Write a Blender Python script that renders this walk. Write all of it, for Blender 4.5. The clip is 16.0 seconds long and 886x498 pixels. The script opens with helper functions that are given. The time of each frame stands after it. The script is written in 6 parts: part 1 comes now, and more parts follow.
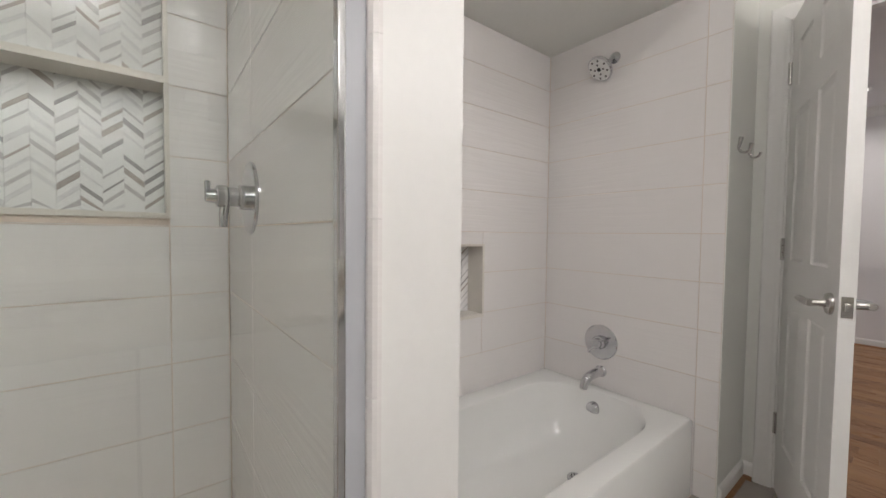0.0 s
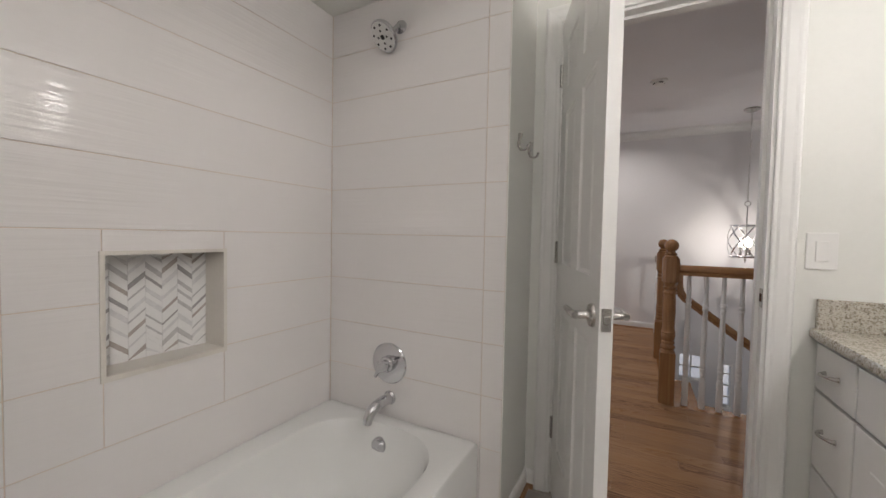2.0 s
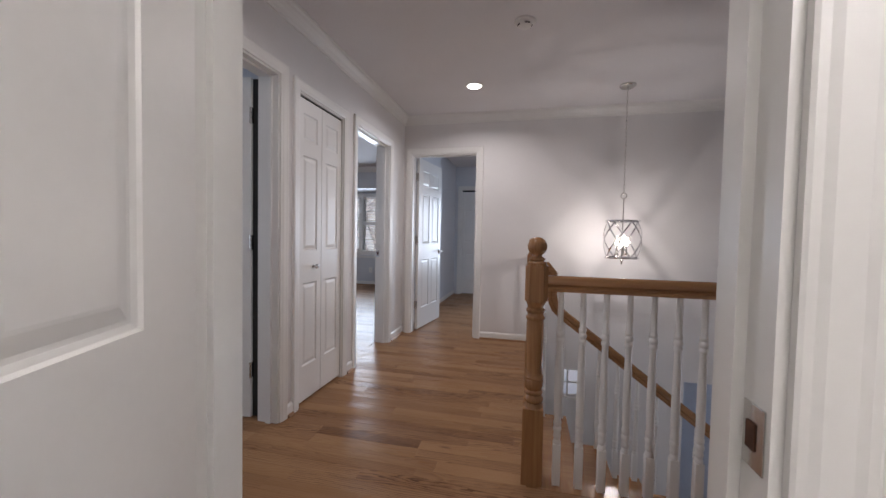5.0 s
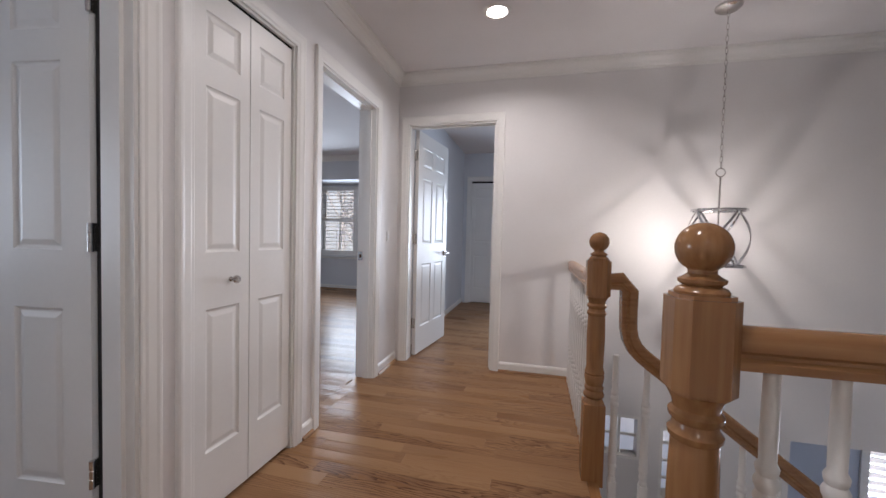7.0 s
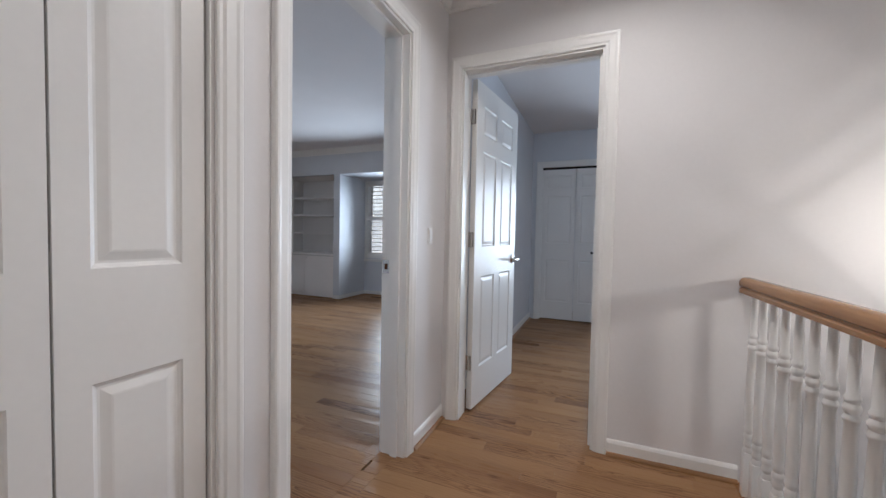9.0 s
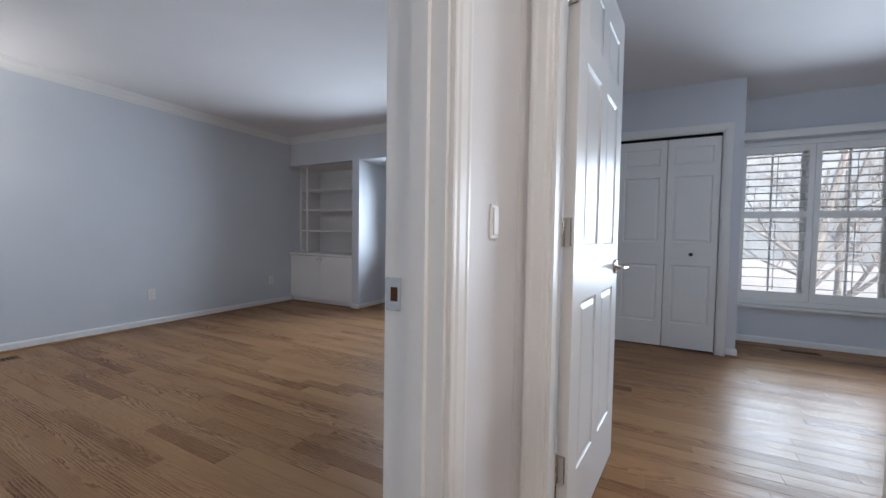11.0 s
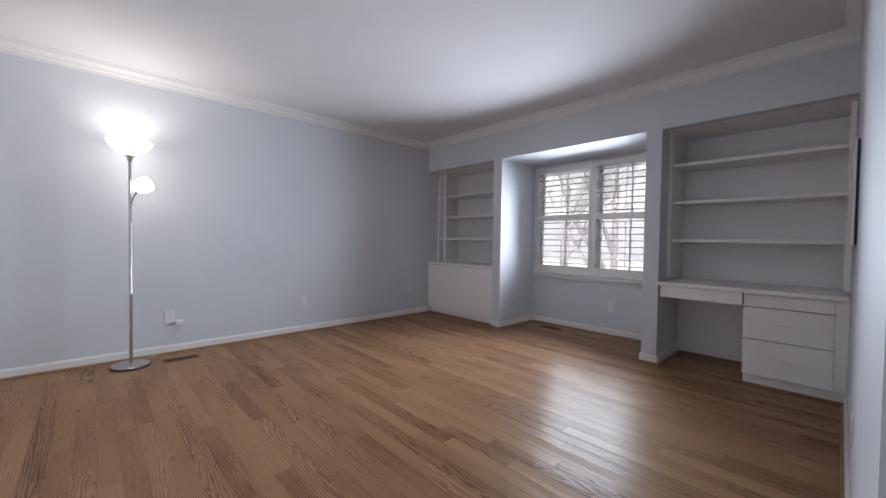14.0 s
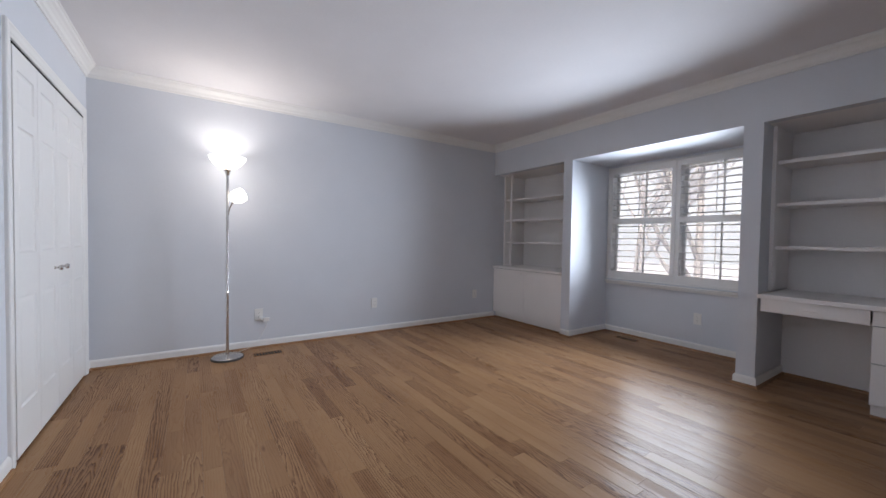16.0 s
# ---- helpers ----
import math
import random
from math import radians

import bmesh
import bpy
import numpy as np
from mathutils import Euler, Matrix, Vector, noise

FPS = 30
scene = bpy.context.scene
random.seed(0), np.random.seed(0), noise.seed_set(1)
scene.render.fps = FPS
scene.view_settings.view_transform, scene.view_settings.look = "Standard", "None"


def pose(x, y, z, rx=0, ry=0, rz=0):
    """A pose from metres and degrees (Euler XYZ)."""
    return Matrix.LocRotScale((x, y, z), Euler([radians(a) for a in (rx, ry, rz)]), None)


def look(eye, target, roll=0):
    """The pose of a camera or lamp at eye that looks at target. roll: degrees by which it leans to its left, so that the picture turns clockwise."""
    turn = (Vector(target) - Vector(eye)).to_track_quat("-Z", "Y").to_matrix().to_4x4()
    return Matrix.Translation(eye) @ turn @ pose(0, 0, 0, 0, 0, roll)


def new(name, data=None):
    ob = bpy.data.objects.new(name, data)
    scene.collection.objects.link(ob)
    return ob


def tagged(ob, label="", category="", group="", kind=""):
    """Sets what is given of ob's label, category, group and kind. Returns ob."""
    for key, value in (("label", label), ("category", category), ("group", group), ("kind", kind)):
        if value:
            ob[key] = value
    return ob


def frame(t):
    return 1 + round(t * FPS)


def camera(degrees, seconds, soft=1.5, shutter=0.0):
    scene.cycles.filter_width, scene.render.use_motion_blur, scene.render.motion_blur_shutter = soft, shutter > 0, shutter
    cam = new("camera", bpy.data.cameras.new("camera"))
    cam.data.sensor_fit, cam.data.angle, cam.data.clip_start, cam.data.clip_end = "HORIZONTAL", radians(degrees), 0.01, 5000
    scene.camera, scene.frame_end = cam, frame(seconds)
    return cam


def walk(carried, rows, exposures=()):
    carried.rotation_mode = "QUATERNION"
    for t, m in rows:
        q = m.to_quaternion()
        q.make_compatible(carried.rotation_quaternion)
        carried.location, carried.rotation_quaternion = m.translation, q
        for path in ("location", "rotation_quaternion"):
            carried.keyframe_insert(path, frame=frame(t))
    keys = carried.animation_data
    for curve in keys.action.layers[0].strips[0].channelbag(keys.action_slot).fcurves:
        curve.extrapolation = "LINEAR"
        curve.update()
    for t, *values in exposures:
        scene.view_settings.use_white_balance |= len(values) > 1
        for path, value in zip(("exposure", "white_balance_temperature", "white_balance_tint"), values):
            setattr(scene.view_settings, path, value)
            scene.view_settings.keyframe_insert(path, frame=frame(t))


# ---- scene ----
cam = camera(99.6, 16.0)
PATH = [
    (0, (0.073, -0.351, 1.11), (-1.504, 0.877, 1.035), 0.6),
    (0.5, (0.059, -0.252, 1.122), (-1.413, 1.1, 1.043), 0.7),
    (1, (0.019, -0.137, 1.118), (-1.291, 1.372, 1.04), 0.9),
    (1.5, (0.002, -0.007, 1.117), (-1.124, 1.644, 1.041), 1.1),
    (2, (0.019, 0.15, 1.128), (-0.915, 1.917, 1.055), 1.1),
    (2.5, (0.052, 0.292, 1.125), (-0.71, 2.14, 1.057), 1.1),
    (3, (0.1, 0.47, 1.123), (-0.499, 2.377, 1.057), 1.3),
    (3.5, (0.174, 0.683, 1.127), (-0.317, 2.621, 1.067), 1.1),
    (4, (0.231, 0.919, 1.148), (-0.206, 2.869, 1.08), 0.9),
    (6.5, (-0.015, 2.158, 1.093), (-0.492, 4.098, 1.019), 1.5),
    (7, (-0.075, 2.424, 1.096), (-0.554, 4.364, 1.027), 1.4),
    (7.5, (-0.164, 2.677, 1.096), (-0.678, 4.609, 1.024), 1.3),
    (8, (-0.246, 2.938, 1.099), (-0.863, 4.839, 1.028), 1.2),
    (10.5, (-0.765, 4.185, 1.055), (-1.639, 5.982, 0.975), 1.0),
    (11, (-0.934, 4.41, 1.051), (-1.852, 6.185, 0.974), 0.9),
    (11.5, (-1.075, 4.577, 1.053), (-2.083, 6.303, 0.985), 0.9),
    (12, (-1.206, 4.705, 1.04), (-2.326, 6.36, 0.974), 0.9),
    (12.5, (-1.367, 4.762, 1.031), (-2.573, 6.357, 0.974), 0.8),
    (13, (-1.446, 4.798, 1.025), (-2.736, 6.325, 0.978), 0.8),
    (13.5, (-1.458, 4.811, 1.051), (-2.837, 6.259, 1.001), 0.8),
    (14, (-1.478, 4.82, 1.067), (-2.937, 6.188, 1.017), 0.8),
    (14.5, (-1.49, 4.824, 1.079), (-3.01, 6.122, 1.027), 0.8),
    (15, (-1.512, 4.803, 1.084), (-3.079, 6.045, 1.034), 0.8),
    (15.5, (-1.523, 4.794, 1.093), (-3.138, 5.973, 1.045), 0.9),
    (16, (-1.516, 4.795, 1.113), (-3.181, 5.902, 1.061), 0.9),
]
walk(cam, [(t, look(e, g, r)) for t, e, g, r in PATH], [(0, 0.68, 6430, 10), (1.5, 0.60, 6500, 10), (3, 0.66, 6500, 10), (4.2, 0.58, 6400, 12), (6.3, 0.91, 6500, 16), (8.2, 0.88, 6300, 9), (10.5, 1.06, 6250, 9),
                                                        (11.5, 1.10, 6400, 10), (12.5, 1.30, 6600, 13), (16, 1.30, 6600, 14)])

# ---- world and exposure ----
world = bpy.data.worlds.new("sky")
scene.world = world
world.use_nodes = True
wn = world.node_tree.nodes
sky = wn.new("ShaderNodeTexSky")
sky.sky_type, sky.sun_disc, sky.sun_elevation, sky.sun_rotation = "NISHITA", False, radians(28), radians(160)
sky.air_density, sky.dust_density, sky.ozone_density = 1.0, 9.0, 1.6
wn["Background"].inputs["Strength"].default_value = 0.12
world.node_tree.links.new(sky.outputs[0], wn["Background"].inputs["Color"])
sun = new("sun", bpy.data.lights.new("sun", "SUN"))
sun.data.energy, sun.data.angle, sun.data.color = 0.6, radians(15), (1.0, 0.985, 0.97)
sun.matrix_world = look((0, -30, 16), (0, 0, 0))


# ---- materials ----
def mat(name, color, rough=0.5, metal=0.0, var=0.06, scale=3.0, fine=60.0, bump=0.05, vary=0.0, spec=0.5):
    """A painted or plain surface: base colour with broad and fine variation, and a fine relief."""
    m = bpy.data.materials.new(name)
    m.use_nodes = True
    n, l = m.node_tree.nodes, m.node_tree.links
    b = n["Principled BSDF"]
    b.inputs["Roughness"].default_value, b.inputs["Metallic"].default_value = rough, metal
    b.inputs["Specular IOR Level"].default_value = spec
    tc = n.new("ShaderNodeTexCoord")
    big, small = n.new("ShaderNodeTexNoise"), n.new("ShaderNodeTexNoise")
    big.inputs["Scale"].default_value, small.inputs["Scale"].default_value = scale, fine
    small.inputs["Detail"].default_value = 3
    for t in (big, small):
        l.new(tc.outputs["Object"], t.inputs["Vector"])
    mix = n.new("ShaderNodeMix")
    mix.data_type = "RGBA"
    mix.inputs["A"].default_value = (*[c * (1 - var) for c in color], 1)
    mix.inputs["B"].default_value = (*[min(1, c * (1 + var)) for c in color], 1)
    add = n.new("ShaderNodeMath")
    add.operation = "MULTIPLY_ADD"
    add.inputs[1].default_value = 0.35
    l.new(small.outputs["Fac"], add.inputs[0])
    half = n.new("ShaderNodeMath")
    half.operation = "MULTIPLY"
    half.inputs[1].default_value = 0.65
    l.new(big.outputs["Fac"], half.inputs[0])
    l.new(half.outputs[0], add.inputs[2])
    fac = add.outputs[0]
    if vary:
        info = n.new("ShaderNodeObjectInfo")
        v = n.new("ShaderNodeMath")
        v.operation = "MULTIPLY_ADD"
        v.inputs[1].default_value = vary
        l.new(info.outputs["Random"], v.inputs[0])
        l.new(fac, v.inputs[2])
        fac = v.outputs[0]
    l.new(fac, mix.inputs["Factor"])
    l.new(mix.outputs["Result"], b.inputs["Base Color"])
    if bump:
        bp = n.new("ShaderNodeBump")
        bp.inputs["Strength"].default_value, bp.inputs["Distance"].default_value = bump, 0.003
        l.new(small.outputs["Fac"], bp.inputs["Height"])
        l.new(bp.outputs["Normal"], b.inputs["Normal"])
    rr = n.new("ShaderNodeMapRange")
    rr.inputs["To Min"].default_value, rr.inputs["To Max"].default_value = rough * 0.88, min(1, rough * 1.12)
    l.new(big.outputs["Fac"], rr.inputs["Value"])
    l.new(rr.outputs["Result"], b.inputs["Roughness"])
    return m


def glow(name, color, strength):
    m = bpy.data.materials.new(name)
    m.use_nodes = True
    b = m.node_tree.nodes["Principled BSDF"]
    b.inputs["Base Color"].default_value = (*color, 1)
    b.inputs["Emission Color"].default_value = (*color, 1)
    b.inputs["Emission Strength"].default_value = strength
    return m


def glass(name, tint=(1, 1, 1), rough=0.0):
    m = bpy.data.materials.new(name)
    m.use_nodes = True
    b = m.node_tree.nodes["Principled BSDF"]
    b.inputs["Base Color"].default_value = (*tint, 1)
    b.inputs["Transmission Weight"].default_value = 1
    b.inputs["Roughness"].default_value = rough
    b.inputs["IOR"].default_value = 1.45
    return m


def wood(name, dark, mid, light, rough, grain=1.0, axis="X"):
    """Stained oak of rails and posts: long grain with faint figure."""
    m = bpy.data.materials.new(name)
    m.use_nodes = True
    n, l = m.node_tree.nodes, m.node_tree.links
    b = n["Principled BSDF"]
    info, geo = n.new("ShaderNodeObjectInfo"), n.new("ShaderNodeNewGeometry")
    rnd = n.new("ShaderNodeMath")
    rnd.operation = "ADD"
    l.new(info.outputs["Random"], rnd.inputs[0])
    l.new(geo.outputs["Random Per Island"], rnd.inputs[1])
    fr = n.new("ShaderNodeMath")
    fr.operation = "FRACT"
    l.new(rnd.outputs[0], fr.inputs[0])
    off = n.new("ShaderNodeCombineXYZ")
    mul = n.new("ShaderNodeMath")
    mul.operation = "MULTIPLY"
    mul.inputs[1].default_value = 0.0
    l.new(fr.outputs[0], mul.inputs[0])
    for i in range(3):
        l.new(mul.outputs[0], off.inputs[i])
    pos = n.new("ShaderNodeVectorMath")
    pos.operation = "ADD"
    l.new(geo.outputs["Position"], pos.inputs[0])
    l.new(off.outputs[0], pos.inputs[1])
    mp = n.new("ShaderNodeMapping")
    s = {"X": (1.1, 20, 20), "Y": (20, 1.1, 20), "Z": (20, 20, 1.1)}[axis]
    mp.inputs["Scale"].default_value = [v * grain for v in s]
    l.new(pos.outputs[0], mp.inputs["Vector"])
    fig = n.new("ShaderNodeTexNoise")
    fig.inputs["Scale"].default_value, fig.inputs["Detail"].default_value, fig.inputs["Distortion"].default_value = (0.9, 4, 0.6)
    l.new(mp.outputs[0], fig.inputs["Vector"])
    band = n.new("ShaderNodeMath")
    band.operation = "MULTIPLY"
    band.inputs[1].default_value = 9.0
    l.new(fig.outputs["Fac"], band.inputs[0])
    sine = n.new("ShaderNodeMath")
    sine.operation = "SINE"
    ml = n.new("ShaderNodeMath")
    ml.operation = "MULTIPLY"
    ml.inputs[1].default_value = 3.0
    l.new(band.outputs[0], ml.inputs[0])
    l.new(ml.outputs[0], sine.inputs[0])
    pore = n.new("ShaderNodeTexNoise")
    pore.inputs["Scale"].default_value, pore.inputs["Detail"].default_value = 6.0, 5
    l.new(mp.outputs[0], pore.inputs["Vector"])
    ramp = n.new("ShaderNodeValToRGB")
    ramp.color_ramp.elements[0].color, ramp.color_ramp.elements[0].position = (*dark, 1), 0.12
    ramp.color_ramp.elements[1].color, ramp.color_ramp.elements[1].position = (*light, 1), 0.95
    e = ramp.color_ramp.elements.new(0.5)
    e.color = (*mid, 1)
    t1 = n.new("ShaderNodeMath")
    t1.operation = "MULTIPLY_ADD"
    t1.inputs[1].default_value, t1.inputs[2].default_value = 0.06, 0.08
    l.new(sine.outputs[0], t1.inputs[0])
    t2 = n.new("ShaderNodeMath")
    t2.operation = "MULTIPLY_ADD"
    t2.inputs[1].default_value = 0.45
    l.new(pore.outputs["Fac"], t2.inputs[0])
    l.new(t1.outputs[0], t2.inputs[2])
    t3 = n.new("ShaderNodeMath")
    t3.operation = "MULTIPLY_ADD"
    t3.inputs[1].default_value = 0.1
    tone = n.new("ShaderNodeMath")
    tone.operation = "POWER"
    tone.inputs[1].default_value = 0.36
    l.new(fr.outputs[0], tone.inputs[0])
    l.new(tone.outputs[0], t3.inputs[0])
    l.new(t2.outputs[0], t3.inputs[2])
    l.new(t3.outputs[0], ramp.inputs["Fac"])
    l.new(ramp.outputs["Color"], b.inputs["Base Color"])
    b.inputs["Specular IOR Level"].default_value = 0.5
    rr = n.new("ShaderNodeMapRange")
    rr.inputs["To Min"].default_value, rr.inputs["To Max"].default_value = rough * 0.8, rough * 1.25
    l.new(pore.outputs["Fac"], rr.inputs["Value"])
    l.new(rr.outputs["Result"], b.inputs["Roughness"])
    bp = n.new("ShaderNodeBump")
    bp.inputs["Strength"].default_value, bp.inputs["Distance"].default_value = 0.05, 0.002
    l.new(t2.outputs[0], bp.inputs["Height"])
    l.new(bp.outputs["Normal"], b.inputs["Normal"])
    return m


def stone(name, cols, scale, rough=0.15):
    """Speckled granite: pale ground with brown, grey and black grains."""
    m = bpy.data.materials.new(name)
    m.use_nodes = True
    n, l = m.node_tree.nodes, m.node_tree.links
    b = n["Principled BSDF"]
    tc = n.new("ShaderNodeTexCoord")
    noi = n.new("ShaderNodeTexNoise")
    noi.inputs["Scale"].default_value, noi.inputs["Detail"].default_value, noi.inputs["Roughness"].default_value = scale, 6, 0.72
    noi.inputs["Distortion"].default_value = 0.8
    l.new(tc.outputs["Object"], noi.inputs["Vector"])
    ramp = n.new("ShaderNodeValToRGB")
    els = ramp.color_ramp.elements
    els[0].position, els[0].color = cols[0][0], (*cols[0][1], 1)
    els[1].position, els[1].color = cols[-1][0], (*cols[-1][1], 1)
    for p, c in cols[1:-1]:
        els.new(p).color = (*c, 1)
    l.new(noi.outputs["Fac"], ramp.inputs["Fac"])
    vor = n.new("ShaderNodeTexVoronoi")
    vor.inputs["Scale"].default_value = scale * 2.2
    l.new(tc.outputs["Object"], vor.inputs["Vector"])
    vr = n.new("ShaderNodeValToRGB")
    vr.color_ramp.elements[0].position, vr.color_ramp.elements[0].color = 0.05, (0.35, 0.3, 0.26, 1)
    vr.color_ramp.elements[1].position, vr.color_ramp.elements[1].color = 0.3, (1, 1, 1, 1)
    sep = n.new("ShaderNodeSeparateColor")
    l.new(vor.outputs["Color"], sep.inputs[0])
    l.new(sep.outputs[0], vr.inputs["Fac"])
    mx = n.new("ShaderNodeMix")
    mx.data_type, mx.blend_type = "RGBA", "MULTIPLY"
    mx.inputs["Factor"].default_value = 0.75
    l.new(ramp.outputs["Color"], mx.inputs["A"])
    l.new(vr.outputs["Color"], mx.inputs["B"])
    l.new(mx.outputs["Result"], b.inputs["Base Color"])
    b.inputs["Roughness"].default_value = rough
    return m


def tile_mat(name, color, rough):
    """Glazed tile with faint wavy ribs along its length."""
    m = mat(name, color, rough, 0, 0.02, 2.0, 40.0, 0.0, 0.25)
    n, l = m.node_tree.nodes, m.node_tree.links
    geo = n.new("ShaderNodeNewGeometry")
    mp = n.new("ShaderNodeMapping")
    mp.inputs["Scale"].default_value = (3.0, 3.0, 70.0)
    l.new(geo.outputs["Position"], mp.inputs["Vector"])
    noi = n.new("ShaderNodeTexNoise")
    noi.inputs["Scale"].default_value, noi.inputs["Detail"].default_value = 1.2, 2
    l.new(mp.outputs[0], noi.inputs["Vector"])
    bp = n.new("ShaderNodeBump")
    bp.inputs["Strength"].default_value, bp.inputs["Distance"].default_value = 0.30, 0.004
    l.new(noi.outputs["Fac"], bp.inputs["Height"])
    l.new(bp.outputs["Normal"], n["Principled BSDF"].inputs["Normal"])
    return m


def oak_floor(name, rough):
    """Flat-sawn oak strips: growth rings cut at a slant, open pores, a few pin knots, and a tone of its own for every strip."""
    m = bpy.data.materials.new(name)
    m.use_nodes = True
    n, l = m.node_tree.nodes, m.node_tree.links
    b = n["Principled BSDF"]

    def calc(op, x, y=None, z=None):
        nd = n.new("ShaderNodeMath")
        nd.operation = op
        for i, v in enumerate((x, y, z)):
            if v is None:
                continue
            if isinstance(v, (int, float)):
                nd.inputs[i].default_value = v
            else:
                l.new(v, nd.inputs[i])
        return nd.outputs[0]

    def stretched(sx, sy, shift, scale=1.0, detail=2.0, kind="ShaderNodeTexNoise"):
        c = n.new("ShaderNodeCombineXYZ")
        l.new(calc("MULTIPLY", px, sx), c.inputs[0])
        l.new(calc("MULTIPLY", py, sy), c.inputs[1])
        l.new(calc("MULTIPLY", rnd, shift), c.inputs[2])
        t = n.new(kind)
        l.new(c.outputs[0], t.inputs["Vector"])
        t.inputs["Scale"].default_value = scale
        if "Detail" in t.inputs:
            t.inputs["Detail"].default_value = detail
        return t

    geo, info = n.new("ShaderNodeNewGeometry"), n.new("ShaderNodeObjectInfo")
    sep = n.new("ShaderNodeSeparateXYZ")
    l.new(geo.outputs["Position"], sep.inputs[0])
    px, py = sep.outputs[0], sep.outputs[1]
    rnd = calc("FRACT", calc("ADD", info.outputs["Random"], geo.outputs["Random Per Island"]))
    rnd2 = calc("FRACT", calc("MULTIPLY", rnd, 57.31))
    # growth rings
    wob = stretched(2.6, 16.0, 31.0).outputs["Fac"]
    across = calc("PINGPONG", calc("MULTIPLY_ADD", rnd, 7.7, py), 0.12)
    along = calc("PINGPONG", calc("MULTIPLY_ADD", rnd2, 9.1, px), 1.0)
    depth = calc("MULTIPLY_ADD", along, 0.055, calc("MULTIPLY_ADD", wob, 0.09, -0.04))
    ring = calc("SQRT", calc("ADD", calc("MULTIPLY", across, across), calc("MULTIPLY", depth, depth)))
    fine = stretched(14.0, 120.0, 11.0, 1.0, 3.0).outputs["Fac"]
    saw = calc("FRACT", calc("MULTIPLY_ADD", fine, 0.9, calc("MULTIPLY", ring, 88.0)))
    line = calc("POWER", saw, 2.2)
    pores = calc("SMOOTH_MIN", stretched(9.0, 260.0, 5.0, 1.0, 2.0).outputs["Fac"], 0.62, 0.1)
    flecks = calc("MULTIPLY", line, calc("MULTIPLY_ADD", pores, 1.6, 0.1))
    figured = calc("MAXIMUM", calc("MINIMUM", calc("MULTIPLY", stretched(0.9, 4.0, 43.0).outputs["Fac"], 1.6), calc("MULTIPLY_ADD", rnd, 1.7, -0.45)), 0.12)
    # pin knots
    vor = stretched(3.2, 11.0, 19.0, 1.0, 0.0, "ShaderNodeTexVoronoi")
    vs = n.new("ShaderNodeSeparateColor")
    l.new(vor.outputs["Color"], vs.inputs[0])
    knot = calc("MULTIPLY", calc("LESS_THAN", vs.outputs[0], 0.42), calc("SMOOTH_MIN", calc("MAXIMUM", calc("MULTIPLY_ADD", vor.outputs["Distance"], -7.0, 1.0), 0.0), 1.0, 0.2))
    cloud = stretched(1.2, 5.0, 3.0).outputs["Fac"]
    tone = calc("MULTIPLY_ADD", calc("POWER", rnd2, 0.5), 0.30, calc("MULTIPLY_ADD", cloud, 0.46, 0.16))
    tone = calc("SUBTRACT", tone, calc("MULTIPLY", calc("MULTIPLY", flecks, figured), 0.80))
    tone = calc("SUBTRACT", tone, calc("MULTIPLY", knot, 0.5))
    ramp = n.new("ShaderNodeValToRGB")
    els = ramp.color_ramp.elements
    els[0].position, els[0].color = 0.0, (0.110, 0.050, 0.025, 1)
    els[1].position, els[1].color = 0.95, (0.445, 0.280, 0.155, 1)
    els.new(0.28).color = (0.225, 0.115, 0.059, 1)
    els.new(0.60).color = (0.345, 0.194, 0.098, 1)
    l.new(tone, ramp.inputs["Fac"])
    l.new(ramp.outputs["Color"], b.inputs["Base Color"])
    b.inputs["Specular IOR Level"].default_value = 0.08
    l.new(calc("MULTIPLY_ADD", flecks, 0.22, calc("MULTIPLY_ADD", cloud, 0.10, rough - 0.05)), b.inputs["Roughness"])
    bp = n.new("ShaderNodeBump")
    bp.inputs["Strength"].default_value, bp.inputs["Distance"].default_value = 0.30, 0.002
    l.new(calc("SUBTRACT", calc("MULTIPLY", cloud, 0.6), flecks), bp.inputs["Height"])
    l.new(bp.outputs["Normal"], b.inputs["Normal"])
    return m


M_HALL = mat("hall_paint", (0.735, 0.718, 0.715), 0.6)
M_BLUE = mat("blue_grey_paint", (0.652, 0.672, 0.710), 0.6)
M_BATH = mat("bath_paint", (0.76, 0.757, 0.718), 0.55)
M_CEIL = mat("ceiling_paint", (0.765, 0.75, 0.76), 0.8)
M_TRIM = mat("white_trim_paint", (0.80, 0.79, 0.77), 0.35, bump=0.03)
M_SHELF = mat("white_shelf_paint", (0.87, 0.838, 0.818), 0.4, bump=0.03)
M_TILE = tile_mat("white_wall_tile", (0.80, 0.77, 0.755), 0.05)
M_GROUT = mat("grout", (0.72, 0.61, 0.52), 0.9, fine=200)
M_MARBLE = mat("cream_marble", (0.70, 0.66, 0.60), 0.3, var=0.12, scale=9)
M_FTILE = mat("floor_tile", (0.36, 0.32, 0.28), 0.4, var=0.15, scale=6, vary=0.2)
M_TUB = mat("white_enamel", (0.82, 0.82, 0.80), 0.12, var=0.02, bump=0)
M_CHROME = mat("chrome", (0.64, 0.64, 0.66), 0.10, 1.0, 0.03, bump=0)
M_NICKEL = mat("satin_nickel", (0.58, 0.56, 0.54), 0.22, 1.0, 0.05, bump=0)
M_DARK = mat("dark_gap", (0.015, 0.014, 0.013), 0.95, spec=0.08)
M_RUBBER = mat("black_nozzle", (0.03, 0.03, 0.03), 0.7)
M_OAK = oak_floor("oak_floor", 0.28)
